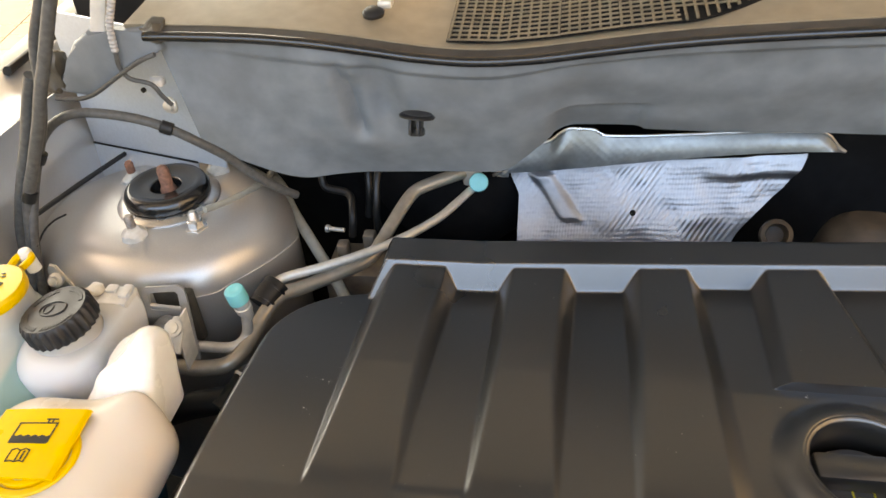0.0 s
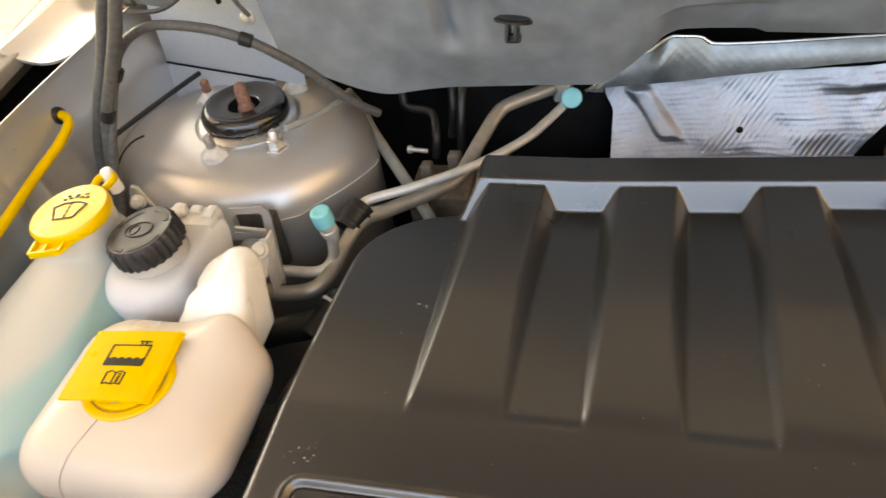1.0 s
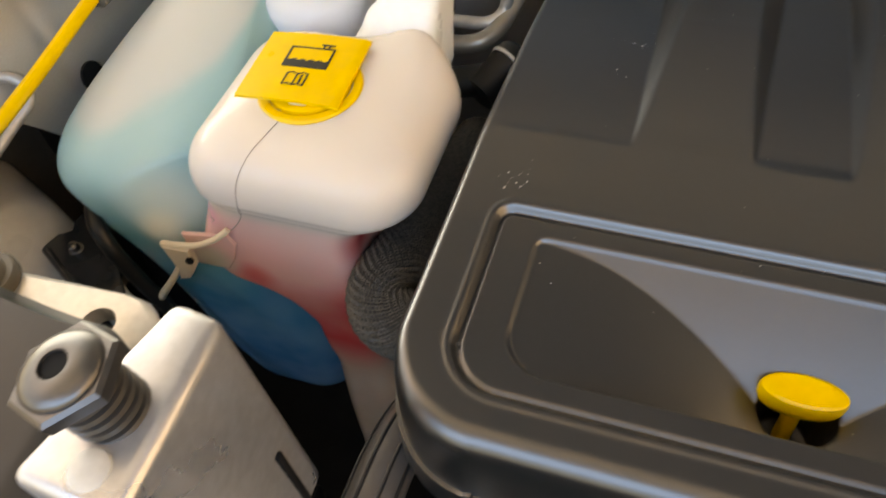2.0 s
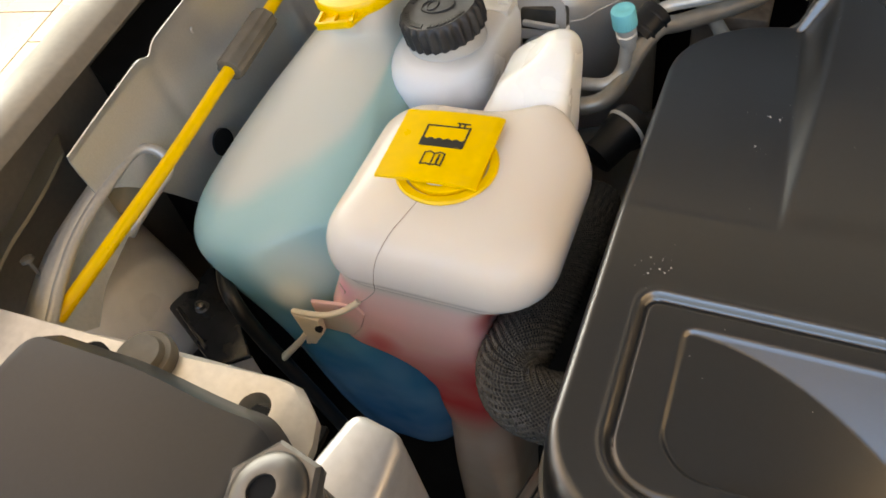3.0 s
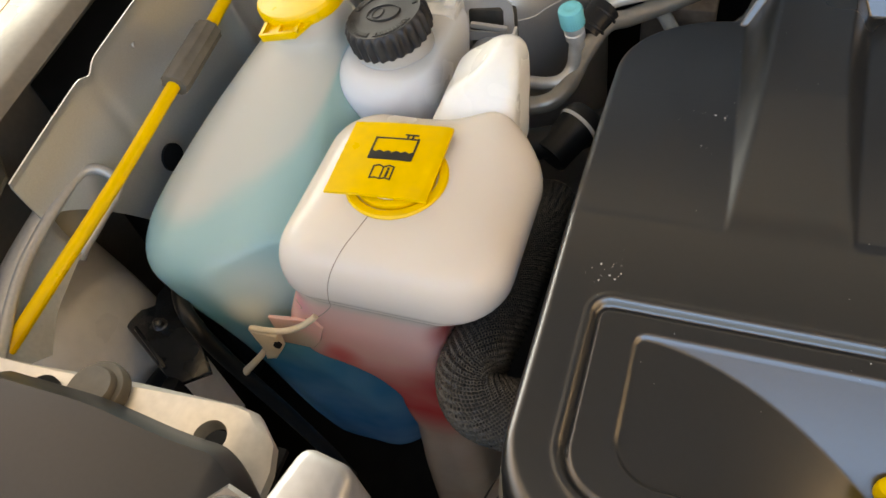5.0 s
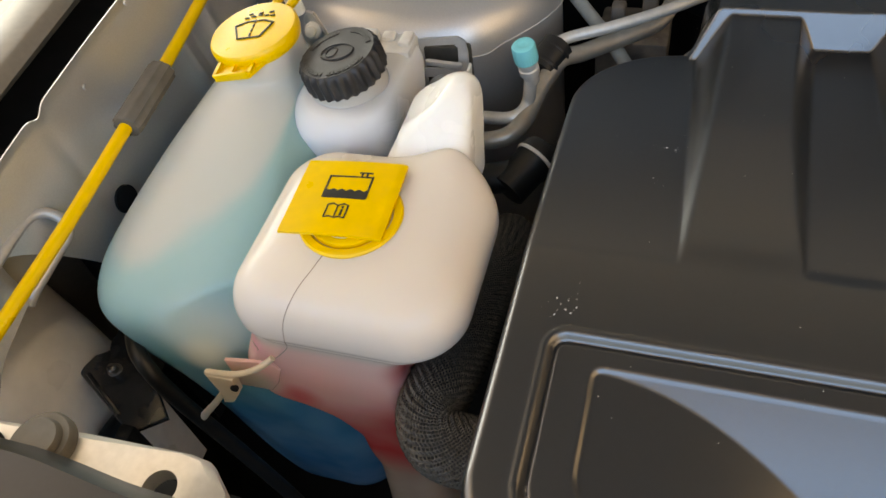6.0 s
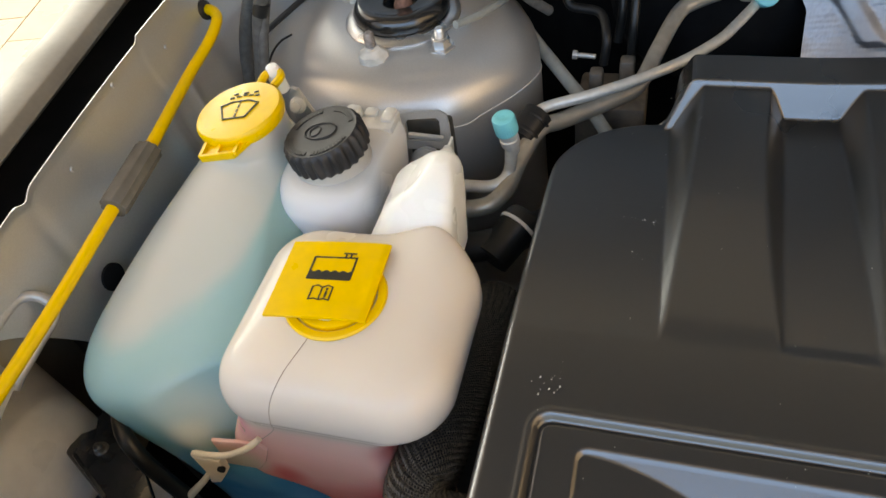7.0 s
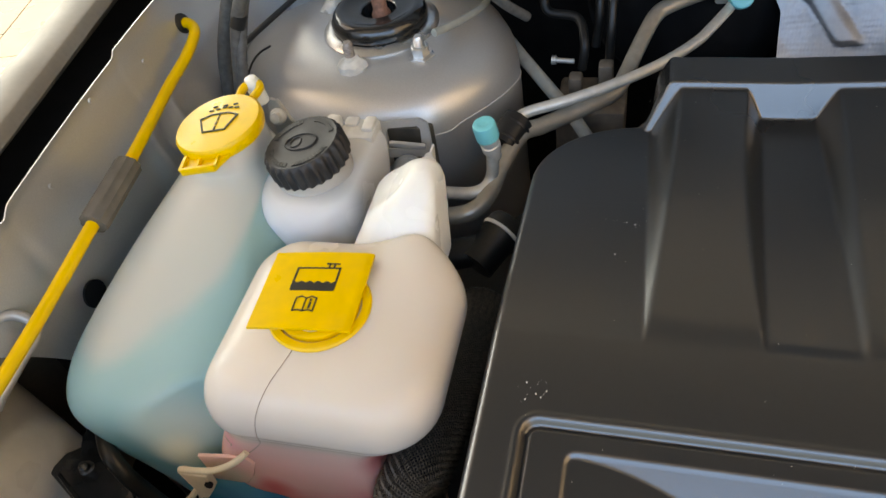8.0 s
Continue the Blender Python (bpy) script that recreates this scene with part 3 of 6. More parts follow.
    def rise(x, y):
        return top(x) + 0.0087 + 0.10 * (y - 0.622)

    for k in range(34):
        x = -0.097 + 0.0088 * k
        y0 = 0.628 + 0.045 * step(0.105, 0.20, x)
        for a, b in ((y0, 0.69), (0.69, 0.76)):
            m = (a + b) / 2
            block(bm, (x - 0.0010, a, rise(x, m) + 0.0014), (x + 0.0010, b, rise(x, m) + 0.0030), 0, pose(0, 0, 0, 5.7))
    for k in range(16):
        y = 0.629 + 0.0082 * k
        for j in range(6):
            xa = -0.099 + 0.05 * j
            xb = xa + 0.05
            if y > 0.628 + 0.045 * step(0.105, 0.20, xb):
                m = (xa + xb) / 2
                tilt = math.degrees(math.atan2(rise(xb, y) - rise(xa, y), 0.05))
                block(bm, (xa, y - 0.0009, rise(m, y) + 0.0014), (xb, y + 0.0009, rise(m, y) + 0.0028), 0, pose(0, 0, 0, 0, -tilt, 0))
    tagged(part("mesh", bm, DUSTY_MESH, grille, smooth=False), kind="stuff")
    # dark sheet stands for the shade beneath the mesh
    bm = sheet(lambda u, v: Vector((-0.099 + 0.30 * u, 0.627 + 0.045 * step(0.105, 0.20, -0.099 + 0.30 * u) * (1 - v) + 0.13 * v, rise(-0.099 + 0.30 * u, 0.627 + 0.13 * v) + 0.0008)), 60, 20, 0.001, (0, 0, -1))
    part("backing", bm, DARK, grille)
    jet = thing("washer_jet", (-0.16, 0.64, 1.115), "small black and chrome washer jet", "washer jet")
    bm = bmesh.new()
    lathe(bm, [(0.010, 0), (0.0105, 0.003), (0.008, 0.006), (0.004, 0.007)], (-0.169, 0.652, 1.103), (0, -0.1, 1), 20)
    part("base", bm, RUBBER, jet)
    bm = bmesh.new()
    block(bm, (-0.166, 0.655, 1.107), (-0.152, 0.668, 1.115), 0.003)
    part("nozzle", bm, ALLOY, jet)

    clip = thing("mat_clip", (-0.125, 0.60, 1.025), "black push clip in the bulkhead mat", "clip")
    bm = bmesh.new()
    lathe(bm, [(0.003, 0.0), (0.014, 0.002), (0.0165, 0.0), (0.0165, -0.0015), (0.005, -0.003)], (-0.125, 0.598, 1.030), (0.1, 0.30, 0.95), 24)
    part("washer", bm, RUBBER, clip)
    bm = bmesh.new()
    for s in (-1, 1):
        block(bm, (-0.1265 + s * 0.0035, 0.578, 1.016), (-0.1235 + s * 0.0035, 0.602, 1.030), 0.001, pose(0, 0, 0, -25))
    block(bm, (-0.1315, 0.586, 1.012), (-0.1185, 0.600, 1.020), 0.002, pose(0, 0, 0, -25))
    part("stem", bm, RUBBER, clip)


build_plenum()


def build_shield():
    """Foil heat shield: a flange along the top and a hanging dimpled sheet."""
    shield = thing("heat_shield", (0.1, 0.66, 0.84), "embossed aluminium foil heat shield over the exhaust", "heat shield")

    def flange(u, v):
        """From the fold over the hanging sheet forward and up to the rolled rim."""
        k = -0.094 + 0.510 * u
        fall = -0.638 + 0.042 * step(0, 0.09, u) + 0.026 * step(0.04, 0.20, u) + 0.019 * step(0.17, 0.225, u) - 0.011 * step(0.29, 0.335, u) + 0.015 * step(0.33, 0.90, u) - 0.032 * step(0.90, 1.0, u) ** 2
        y1 = 0.742 + 0.004 * step(0, 0.25, u)
        hi = Vector((k * y1, y1, 1.35 + fall * y1))
        lo = Vector((max(k, -0.069) * 0.736, 0.736, 1.35 + min(fall - 0.003, -0.639 + 0.058 * step(0, 1, 0.15 + 0.85 * u)) * 0.736))
        p = lo.lerp(hi, v)
        p.y += 0.00016 * math.sin(p.x * 760) * math.sin((p.z - 0.25 * p.x) * 700) * step(0, 0.12, v) * step(1, 0.85, v) - 0.002 * math.sin(math.pi * v) - 0.004 * math.exp(-((u - 0.20) / 0.03) ** 2) * math.sin(math.pi * v)
        return p

    # flange foil toned darker and greener than the hanging sheet
    bm = sheet(flange, 260, 30, 0.0012, (0, 1, 0))
    part("flange", bm, mat("darker_flange_foil", (0.30, 0.33, 0.335), 0.44, metal=0.8, vary=0.12, grain=90, bump=0.1, bump_scale=600), shield, "darker dimpled flange")

    def rim(u):
        x, y, z = flange(u, 1.0)
        return Vector((x, y - 0.001, z))

    bm = bmesh.new()
    tube(bm, [rim(k / 40) for k in range(41)], 0.0018, 8, 2)
    part("rolled_edge", bm, PLATED, shield, "bright rolled edge")

    def hang(u, v):
        x0 = -0.050 + 0.011 * step(0.0, 0.35, v)
        x1 = 0.276 - 0.006 * step(0.0, 0.25, v) - 0.058 * step(0.12, 1.05, v) - 0.008 * v
        x = x0 + (x1 - x0) * u
        z = 0.872 + 0.038 * u - (0.070 + 0.028 * u) * v
        y = 0.760 - 0.050 * v
        bead = math.exp(-((x + 0.018 - 0.062 * v) / 0.012) ** 4) * step(0.0, 0.10, v) * step(0.78, 0.62, v)
        y -= 0.0050 * bead
        y -= 0.006 * step(0.16, 0.20, x) * step(0.30, 0.16, v)
        left, right = math.sin((x - 0.050 * v) * 2 * math.pi / 0.0068), math.sin((x + 0.062 * v) * 2 * math.pi / 0.0068)
        dimple = step(0.30, 0.52, noise.noise(Vector((x * 14, v * 2.2, 0))) * 0.5 + 0.5)
        press = right * (1 - dimple) + dimple * 0.9 * left * right + 0.15 * left
        y += 0.00026 * press * step(0.02, 0.08, v) * (1 - 0.85 * bead)
        y += 0.0042 * noise.noise(Vector((x * 22, z * 24, 3))) + 0.0015 * noise.noise(Vector((x * 60, z * 60, 8)))
        return Vector((x, y, z))

    bm = sheet(hang, 330, 110, 0.0012, (0, 1, 0))
    part("hanging_sheet", bm, FOIL, shield)
    bm = bmesh.new()
    lathe(bm, [(0.004, 0), (0.003, 0.003), (0.001, 0.004)], (0.094, 0.730, 0.838), (0, -1, 0.5), 10)
    part("rivet", bm, DARK, shield)


build_shield()


# ---- engine cover ----
RIB_P = 0.932


def rounded_box_distance(x, y, x0, x1, y0, y1, r):
    r = np.where(y > (y0 + y1) / 2, 0.32 * r, r)
    qx = np.abs(x - (x0 + x1) / 2) - (x1 - x0) / 2 + r
    qy = np.abs(y - (y0 + y1) / 2) - (y1 - y0) / 2 + r
    return np.hypot(np.maximum(qx, 0), np.maximum(qy, 0)) + np.minimum(np.maximum(qx, qy), 0) - r


def soft(a, b, x):
    t = np.clip((x - a) / (b - a), 0, 1)
    return t * t * (3 - 2 * t)


def ramp_up(k, e=0.16):
    """A convex slope from 0 to 1, eased at its foot and rounded over at its crest."""
    k = np.clip(k, 0, 1)
    k = np.where(k < e, k * k / (2 * e), k - e / 2) / (1 - e / 2)
    return 1 - (1 - k) ** 1.28


def blend_max(a, b, w):
    """The higher of two surfaces, with a fillet where they cross."""
    h = np.maximum(w - np.abs(a - b), 0) / w
    return np.maximum(a, b) + h * h * w * 0.25


def blend_min(a, b, w):
    return -blend_max(-a, -b, w)


def cover_height(x, y):
    s = np.clip((y - 0.27) / 0.235, 0, 1.15)
    past = np.maximum(0, y - 0.27)
    past = past * past / (past + 0.0012)
    left = RIB_P - 0.075 * past - 0.34 * past ** 2 - 0.0003 * soft(0, 0.006, past)
    rib = RIB_P + 0.001 * soft(0, 0.02, past) - 0.045 * np.maximum(0, y - 0.385)
    floor_z = RIB_P - 0.066 * past - 0.12 * past ** 2 - 0.0018 * soft(0, 0.011, past)
    z = rib.copy()
    # low panel outside the first rib
    base, top = -0.1565 - 0.003 * s, -0.1560 + 0.0185 * s ** 0.6
    k = np.clip((x - base) / (top - base), 0, 1)
    z = np.where(x < top, left + (rib - left) * ramp_up(k), z)
    # valleys between the ribs
    for c, w in ((-0.0605, 1.0), (0.0475, 1.08)):
        for sign in (1,):
            fl, fr = c - 0.0325 * w + 0.014 * s, c + 0.0120 * w + 0.004 * s
            tl, tr = c - 0.034 * w + 0.0025 * s - 0.006 * np.sin(math.pi * np.clip(s, 0, 1)), c + 0.0128 * w + 0.0175 * s ** 0.5
            out = np.where(x < fl, np.clip((fl - x) / np.maximum(fl - tl, 0.0008), 0, 1), np.clip((x - fr) / np.maximum(tr - fr, 0.0008), 0, 1))
            inside = (x > tl) & (x < tr)
            z = np.where(inside, floor_z + (rib - floor_z) * ramp_up(out), z)
    # low ground round the filler, with the short last rib on it
    low = RIB_P - 0.008 - 0.105 * np.maximum(0, y - 0.385)
    edge = 0.121 - 0.003 * s
    flank = 0.014 + 0.004 * (1 - s)
    z = np.where(x > edge, low + (rib - low) * (1 - ramp_up((x - edge) / flank)), z)
    rl, rr = 0.170 + 0.016 * s, 0.268 - 0.040 * s
    k = np.minimum(np.clip((x - rl + 0.013) / 0.013, 0, 1), np.clip((rr + 0.012 - x) / 0.012, 0, 1))
    k = np.minimum(k, np.clip((y - 0.391) / 0.00001, 0, 1))
    z = np.where(x > edge + flank, np.maximum(z, low + (rib - low) * ramp_up(k)), z)
    # collar round the oil filler
    d = np.hypot(x - 0.212, y - 0.323)
    z = np.where(x > 0.13, np.maximum(z, low + (RIB_P + 0.0006 - low) * soft(0.062, 0.043, d)), z)
    z = z - 0.045 * soft(0.040, 0.036, d)
    # raised rear ledge, its slope wraps round the left end
    face = blend_min(0.9318 + 0 * y, 0.9318 - (0.5105 - y) * 1.7, 0.0014)
    face = blend_min(face, 0.9318 - (-0.146 - x) * 2.0, 0.004)
    face = blend_min(face, 0.9318 - (x - 0.330) * 2.0, 0.004)
    z = np.where(y > 0.478, blend_max(z, face, 0.0016), z)
    # sunk field at the front and the basin of the dipstick
    d = rounded_box_distance(x, y, -0.2115, 0.098, 0.114, 0.2172, 0.026)
    z = z - 0.0028 * soft(0.0024, -0.0020, d) - 0.0014 * np.exp(-((d + 0.0016) / 0.0014) ** 2) + 0.0005 * np.exp(-((d - 0.0030) / 0.0016) ** 2)
    field = RIB_P - 0.0028
    d = rounded_box_distance(x, y, -0.189, 0.073, 0.1285, 0.2035, 0.021)
    u = np.clip((0.130 - np.abs(x + 0.058)) / 0.103, 0, 1.15)
    deep = field - 0.0024 - 0.026 * u ** 1.9
    wall = field - (0.2045 - y) * 0.70
    basin = np.maximum(deep, wall)
    basin = np.maximum(basin, field - (y - 0.1275) * 2.5)
    z = np.where(d < 0.0016, z + (np.minimum(basin, z) - z) * soft(0.0016, -0.0016, d), z)
    d = np.hypot(x + 0.0585, (y - 0.158) * 1.25)
    z = z - 0.035 * soft(0.0175, 0.0135, d)
    return z


def build_cover():
    cover = thing("engine_cover", (0.05, 0.32, 0.86), "black moulded plastic engine cover with raised ribs, dusty and flecked", "engine cover")
    x1 = 0.345
    ys = np.concatenate([np.linspace(0.088, 0.10, 12)[:-1], np.linspace(0.10, 0.24, 170)[:-1], np.linspace(0.24, 0.262, 18)[:-1], np.linspace(0.262, 0.280, 24)[:-1], np.linspace(0.280, 0.388, 76)[:-1], np.linspace(0.388, 0.394, 16)[:-1], np.linspace(0.394, 0.476, 58)[:-1], np.linspace(0.476, 0.516, 60)[:-1], np.linspace(0.516, 0.546, 22)])
    x_in, n_left, n_right = -0.150, 100, 470
    nx = n_left + n_right

    def left_edge(y):
        if y < 0.138:
            return -0.190 - 0.048 * math.sqrt(max(0, 1 - ((0.138 - y) / 0.0502) ** 2))
        if y < 0.42:
            return -0.238
        if y < 0.5025:
            return -0.160 - 0.078 * math.sqrt(max(0, 1 - ((y - 0.42) / 0.083) ** 2))
        return -0.1545 - 0.006 * step(0.52, 0.5025, y)

    lefts = np.array([left_edge(y) for y in ys])
    near = lefts[:, None] + (x_in - lefts[:, None]) * np.linspace(0, 1, n_left + 1)[None, :-1]
    far = np.repeat(np.linspace(x_in, x1, n_right + 1)[None, :], len(ys), axis=0)
    grid_x = np.concatenate([near, far], axis=1)
    grid_y = np.repeat(ys[:, None], nx + 1, axis=1)
    z = cover_height(grid_x, grid_y)
    keep = soft(0.222, 0.232, grid_y) * (1 - (grid_x > 0.15) * (np.abs(grid_y - 0.391) < 0.004))
    for _ in range(1):
        z[1:-1, 1:-1] += keep[1:-1, 1:-1] * ((z[:-2, 1:-1] + z[2:, 1:-1] + z[1:-1, :-2] + z[1:-1, 2:]) / 4 - z[1:-1, 1:-1]) * 0.7
    # rolled edge all round
    d = np.minimum(np.minimum(grid_x - lefts[:, None], x1 - grid_x), 0.546 - grid_y)
    d = np.where((grid_y > 0.42) & (grid_y < 0.503), np.minimum(d, np.hypot(np.maximum(0, -grid_x - 0.16), np.maximum(0, grid_y - 0.42)) * 0 + (1 - np.sqrt(np.clip(((-grid_x - 0.16) / 0.078).clip(0) ** 2 + ((grid_y - 0.42) / 0.083) ** 2, 0, 1))) * 0.078 + (grid_x > -0.16) * 1), d)
    front_corner = (grid_x < -0.19) & (grid_y < 0.138)
    d = np.where(front_corner, 1.0, d)
    r = 0.0055
    z = z - (r - np.sqrt(np.maximum(0, r * r - (r - np.clip(d, 0, r)) ** 2)))
    f = grid_y - 0.088
    corner = np.hypot(np.maximum(0, -0.190 - grid_x), np.maximum(0, 0.138 - grid_y))
    f = np.where(front_corner, 0.049 * (1 - np.hypot(np.maximum(0, -0.190 - grid_x) / 0.048, np.maximum(0, 0.138 - grid_y) / 0.0502)), f)
    r = np.where(front_corner, 0.0055 + 0.0065 * (0.138 - grid_y) / np.maximum(corner, 1e-6), 0.012)
    z = z - (r - np.sqrt(np.maximum(0, r * r - (r - np.clip(f, 0, r)) ** 2)))
    # the rear edge runs aslant
    aslant = grid_y + 0.066 * np.maximum(0, grid_x + 0.06) * soft(0.40, 0.50, grid_y)
    verts = np.stack([grid_x, aslant, z], axis=-1).reshape(-1, 3)
    ny = len(ys)
    idx = np.arange(ny * (nx + 1)).reshape(ny, nx + 1)
    faces = np.stack([idx[:-1, :-1], idx[:-1, 1:], idx[1:, 1:], idx[1:, :-1]], axis=-1).reshape(-1, 4)
    loop = np.concatenate([idx[0, :-1], idx[:-1, -1], idx[-1, :0:-1], idx[:0:-1, 0]])
    ring = verts[loop]
    tangent = np.roll(ring, -1, axis=0) - np.roll(ring, 1, axis=0)
    out = np.stack([tangent[:, 1], -tangent[:, 0], 0 * tangent[:, 0]], axis=-1)
    out /= np.maximum(1e-6, np.linalg.norm(out, axis=1))[:, None]
    n = len(loop)
    skirt_verts, skirt_faces, prev = [ring], [], np.arange(n)
    for drop, push in ((0.004, 0.0006), (0.012, 0.0012), (0.036, 0.0025), (0.0362, 0.0045), (0.058, 0.0055)):
        nxt = np.arange(n) + n * len(skirt_verts)
        skirt_verts.append(ring + out * push - np.array([0, 0, drop]))
        skirt_faces.append(np.stack([prev, nxt, np.roll(nxt, -1), np.roll(prev, -1)], axis=-1))
        prev = nxt
    for name, v, f in (("top_shell", verts, faces), ("side_skirt", np.concatenate(skirt_verts), np.concatenate(skirt_faces))):
        me = bpy.data.meshes.new(name)
        me.from_pydata(v.tolist(), [], f.tolist())
        me.polygons.foreach_set("use_smooth", np.ones(len(me.polygons), dtype=bool))
        me.materials.append(BLACK_PLASTIC)
        me.update()
        me.set_sharp_from_angle(angle=radians(55))
        under(new(name, me), cover)
    bm = lathe(bmesh.new(), [(0.0372, 0.900), (0.0372, 0.9300), (0.0380, 0.9318), (0.0395, 0.9326), (0.0412, 0.9322), (0.042, 0.930)], (0.212, 0.323, 0), (0, 0, 1), 64, cap=(False, False))
    part("filler_rim", bm, BLACK_PLASTIC, cover)

    rng = random.Random(4)
    bm = bmesh.new()
    spots = [(-0.213, 0.226, 0.004), (-0.206, 0.232, 0.003), (-0.209, 0.236, 0.006), (-0.162, 0.369, 0.003), (-0.174, 0.338, 0.003), (-0.177, 0.372, 0.006), (0.188, 0.385, 0.001)]
    flecks = []
    for x, y, spread in spots:
        flecks += [(x + rng.gauss(0, spread), y + rng.gauss(0, spread), rng.choice((0.00015, 0.0002, 0.0003, 0.0007))) for _ in range(6)]
    flecks += [(rng.uniform(-0.22, 0.3), rng.uniform(0.12, 0.53), rng.uniform(0.00018, 0.0004)) for _ in range(110)]
    for x, y, r in flecks:
        z0 = float(cover_height(np.array([x]), np.array([y]))[0])
        k = [bm.verts.new((x + r * rng.uniform(0.5, 1.3) * math.cos(a), y + r * rng.uniform(0.5, 1.3) * math.sin(a), z0 + 0.0002)) for a in (0, 1.2, 2.4, 3.7, 5)]
        tip = bm.verts.new((x, y, z0 + 0.0006))
        for i in range(5):
            bm.faces.new((k[i], k[(i + 1) % 5], tip))
    flecks_ob = lone("dust_flecks", bm, mat("pale_dust", (0.55, 0.53, 0.49), 0.8, vary=0.1, bump=0), "pale flecks of dirt scattered on the engine cover", "dirt", kind="stuff")

    cap = thing("oil_filler_cap", (0.212, 0.323, 0.89), "black oil filler cap with a raised grip bar", "cap")
    bm = bmesh.new()
    lathe(bm, [(0.030, 0.876), (0.0335, 0.880), (0.0335, 0.903, 1), (0.031, 0.908), (0.012, 0.909)], (0.212, 0.323, 0), (0, 0, 1), 48, 16, 0.0008)
    part("knob", bm, BLACK_PLASTIC, cap)
    bm = bmesh.new()
    block(bm, (0.181, 0.319, 0.905), (0.243, 0.341, 0.922), 0.004)
    part("grip_bar", bm, BLACK_PLASTIC, cap)
    lime = mat("lime_print", (0.55, 0.55, 0.03), 0.5, vary=0.1, bump=0)
    for lo, hi in (((0.204, 0.3005), (0.2185, 0.3015)), ((0.204, 0.310), (0.2185, 0.311)), ((0.204, 0.3005), (0.205, 0.311)), ((0.2175, 0.3005), (0.2185, 0.311)), ((0.198, 0.2975), (0.224, 0.2985)), ((0.207, 0.3045), (0.2155, 0.3055)), ((0.196, 0.333), (0.226, 0.335))):
        part("printed_mark", moved(block(bmesh.new(), (*lo, 0.9085), (*hi, 0.9093), 0), pose(0, 0.009, 0)), lime, cap, "lime green printed mark")

    dip = thing("dipstick", (-0.0585, 0.163, 0.89), "yellow plastic dipstick handle in the engine cover", "dipstick")
    bm = bmesh.new()
    rings = [[(-0.0585 + r * 0.0190 * math.cos(a), 0.1640 + r * 0.0088 * math.sin(a), z - 0.014) for a in np.linspace(0, 2 * math.pi, 33)[:-1]] for r, z in ((0.5, 0.9105), (0.86, 0.9100), (0.97, 0.9112), (1.0, 0.9140), (1.0, 0.9190), (0.96, 0.9215), (0.82, 0.9225), (0.4, 0.9220))]
    bridge(bm, rings)
    part("handle", bm, YELLOW, dip)
    bm = bmesh.new()
    tube(bm, [(-0.0585, 0.166, 0.894), (-0.0583, 0.163, 0.880), (-0.058, 0.160, 0.85)], 0.0042, 10)
    part("stem", bm, YELLOW, dip)


build_cover()

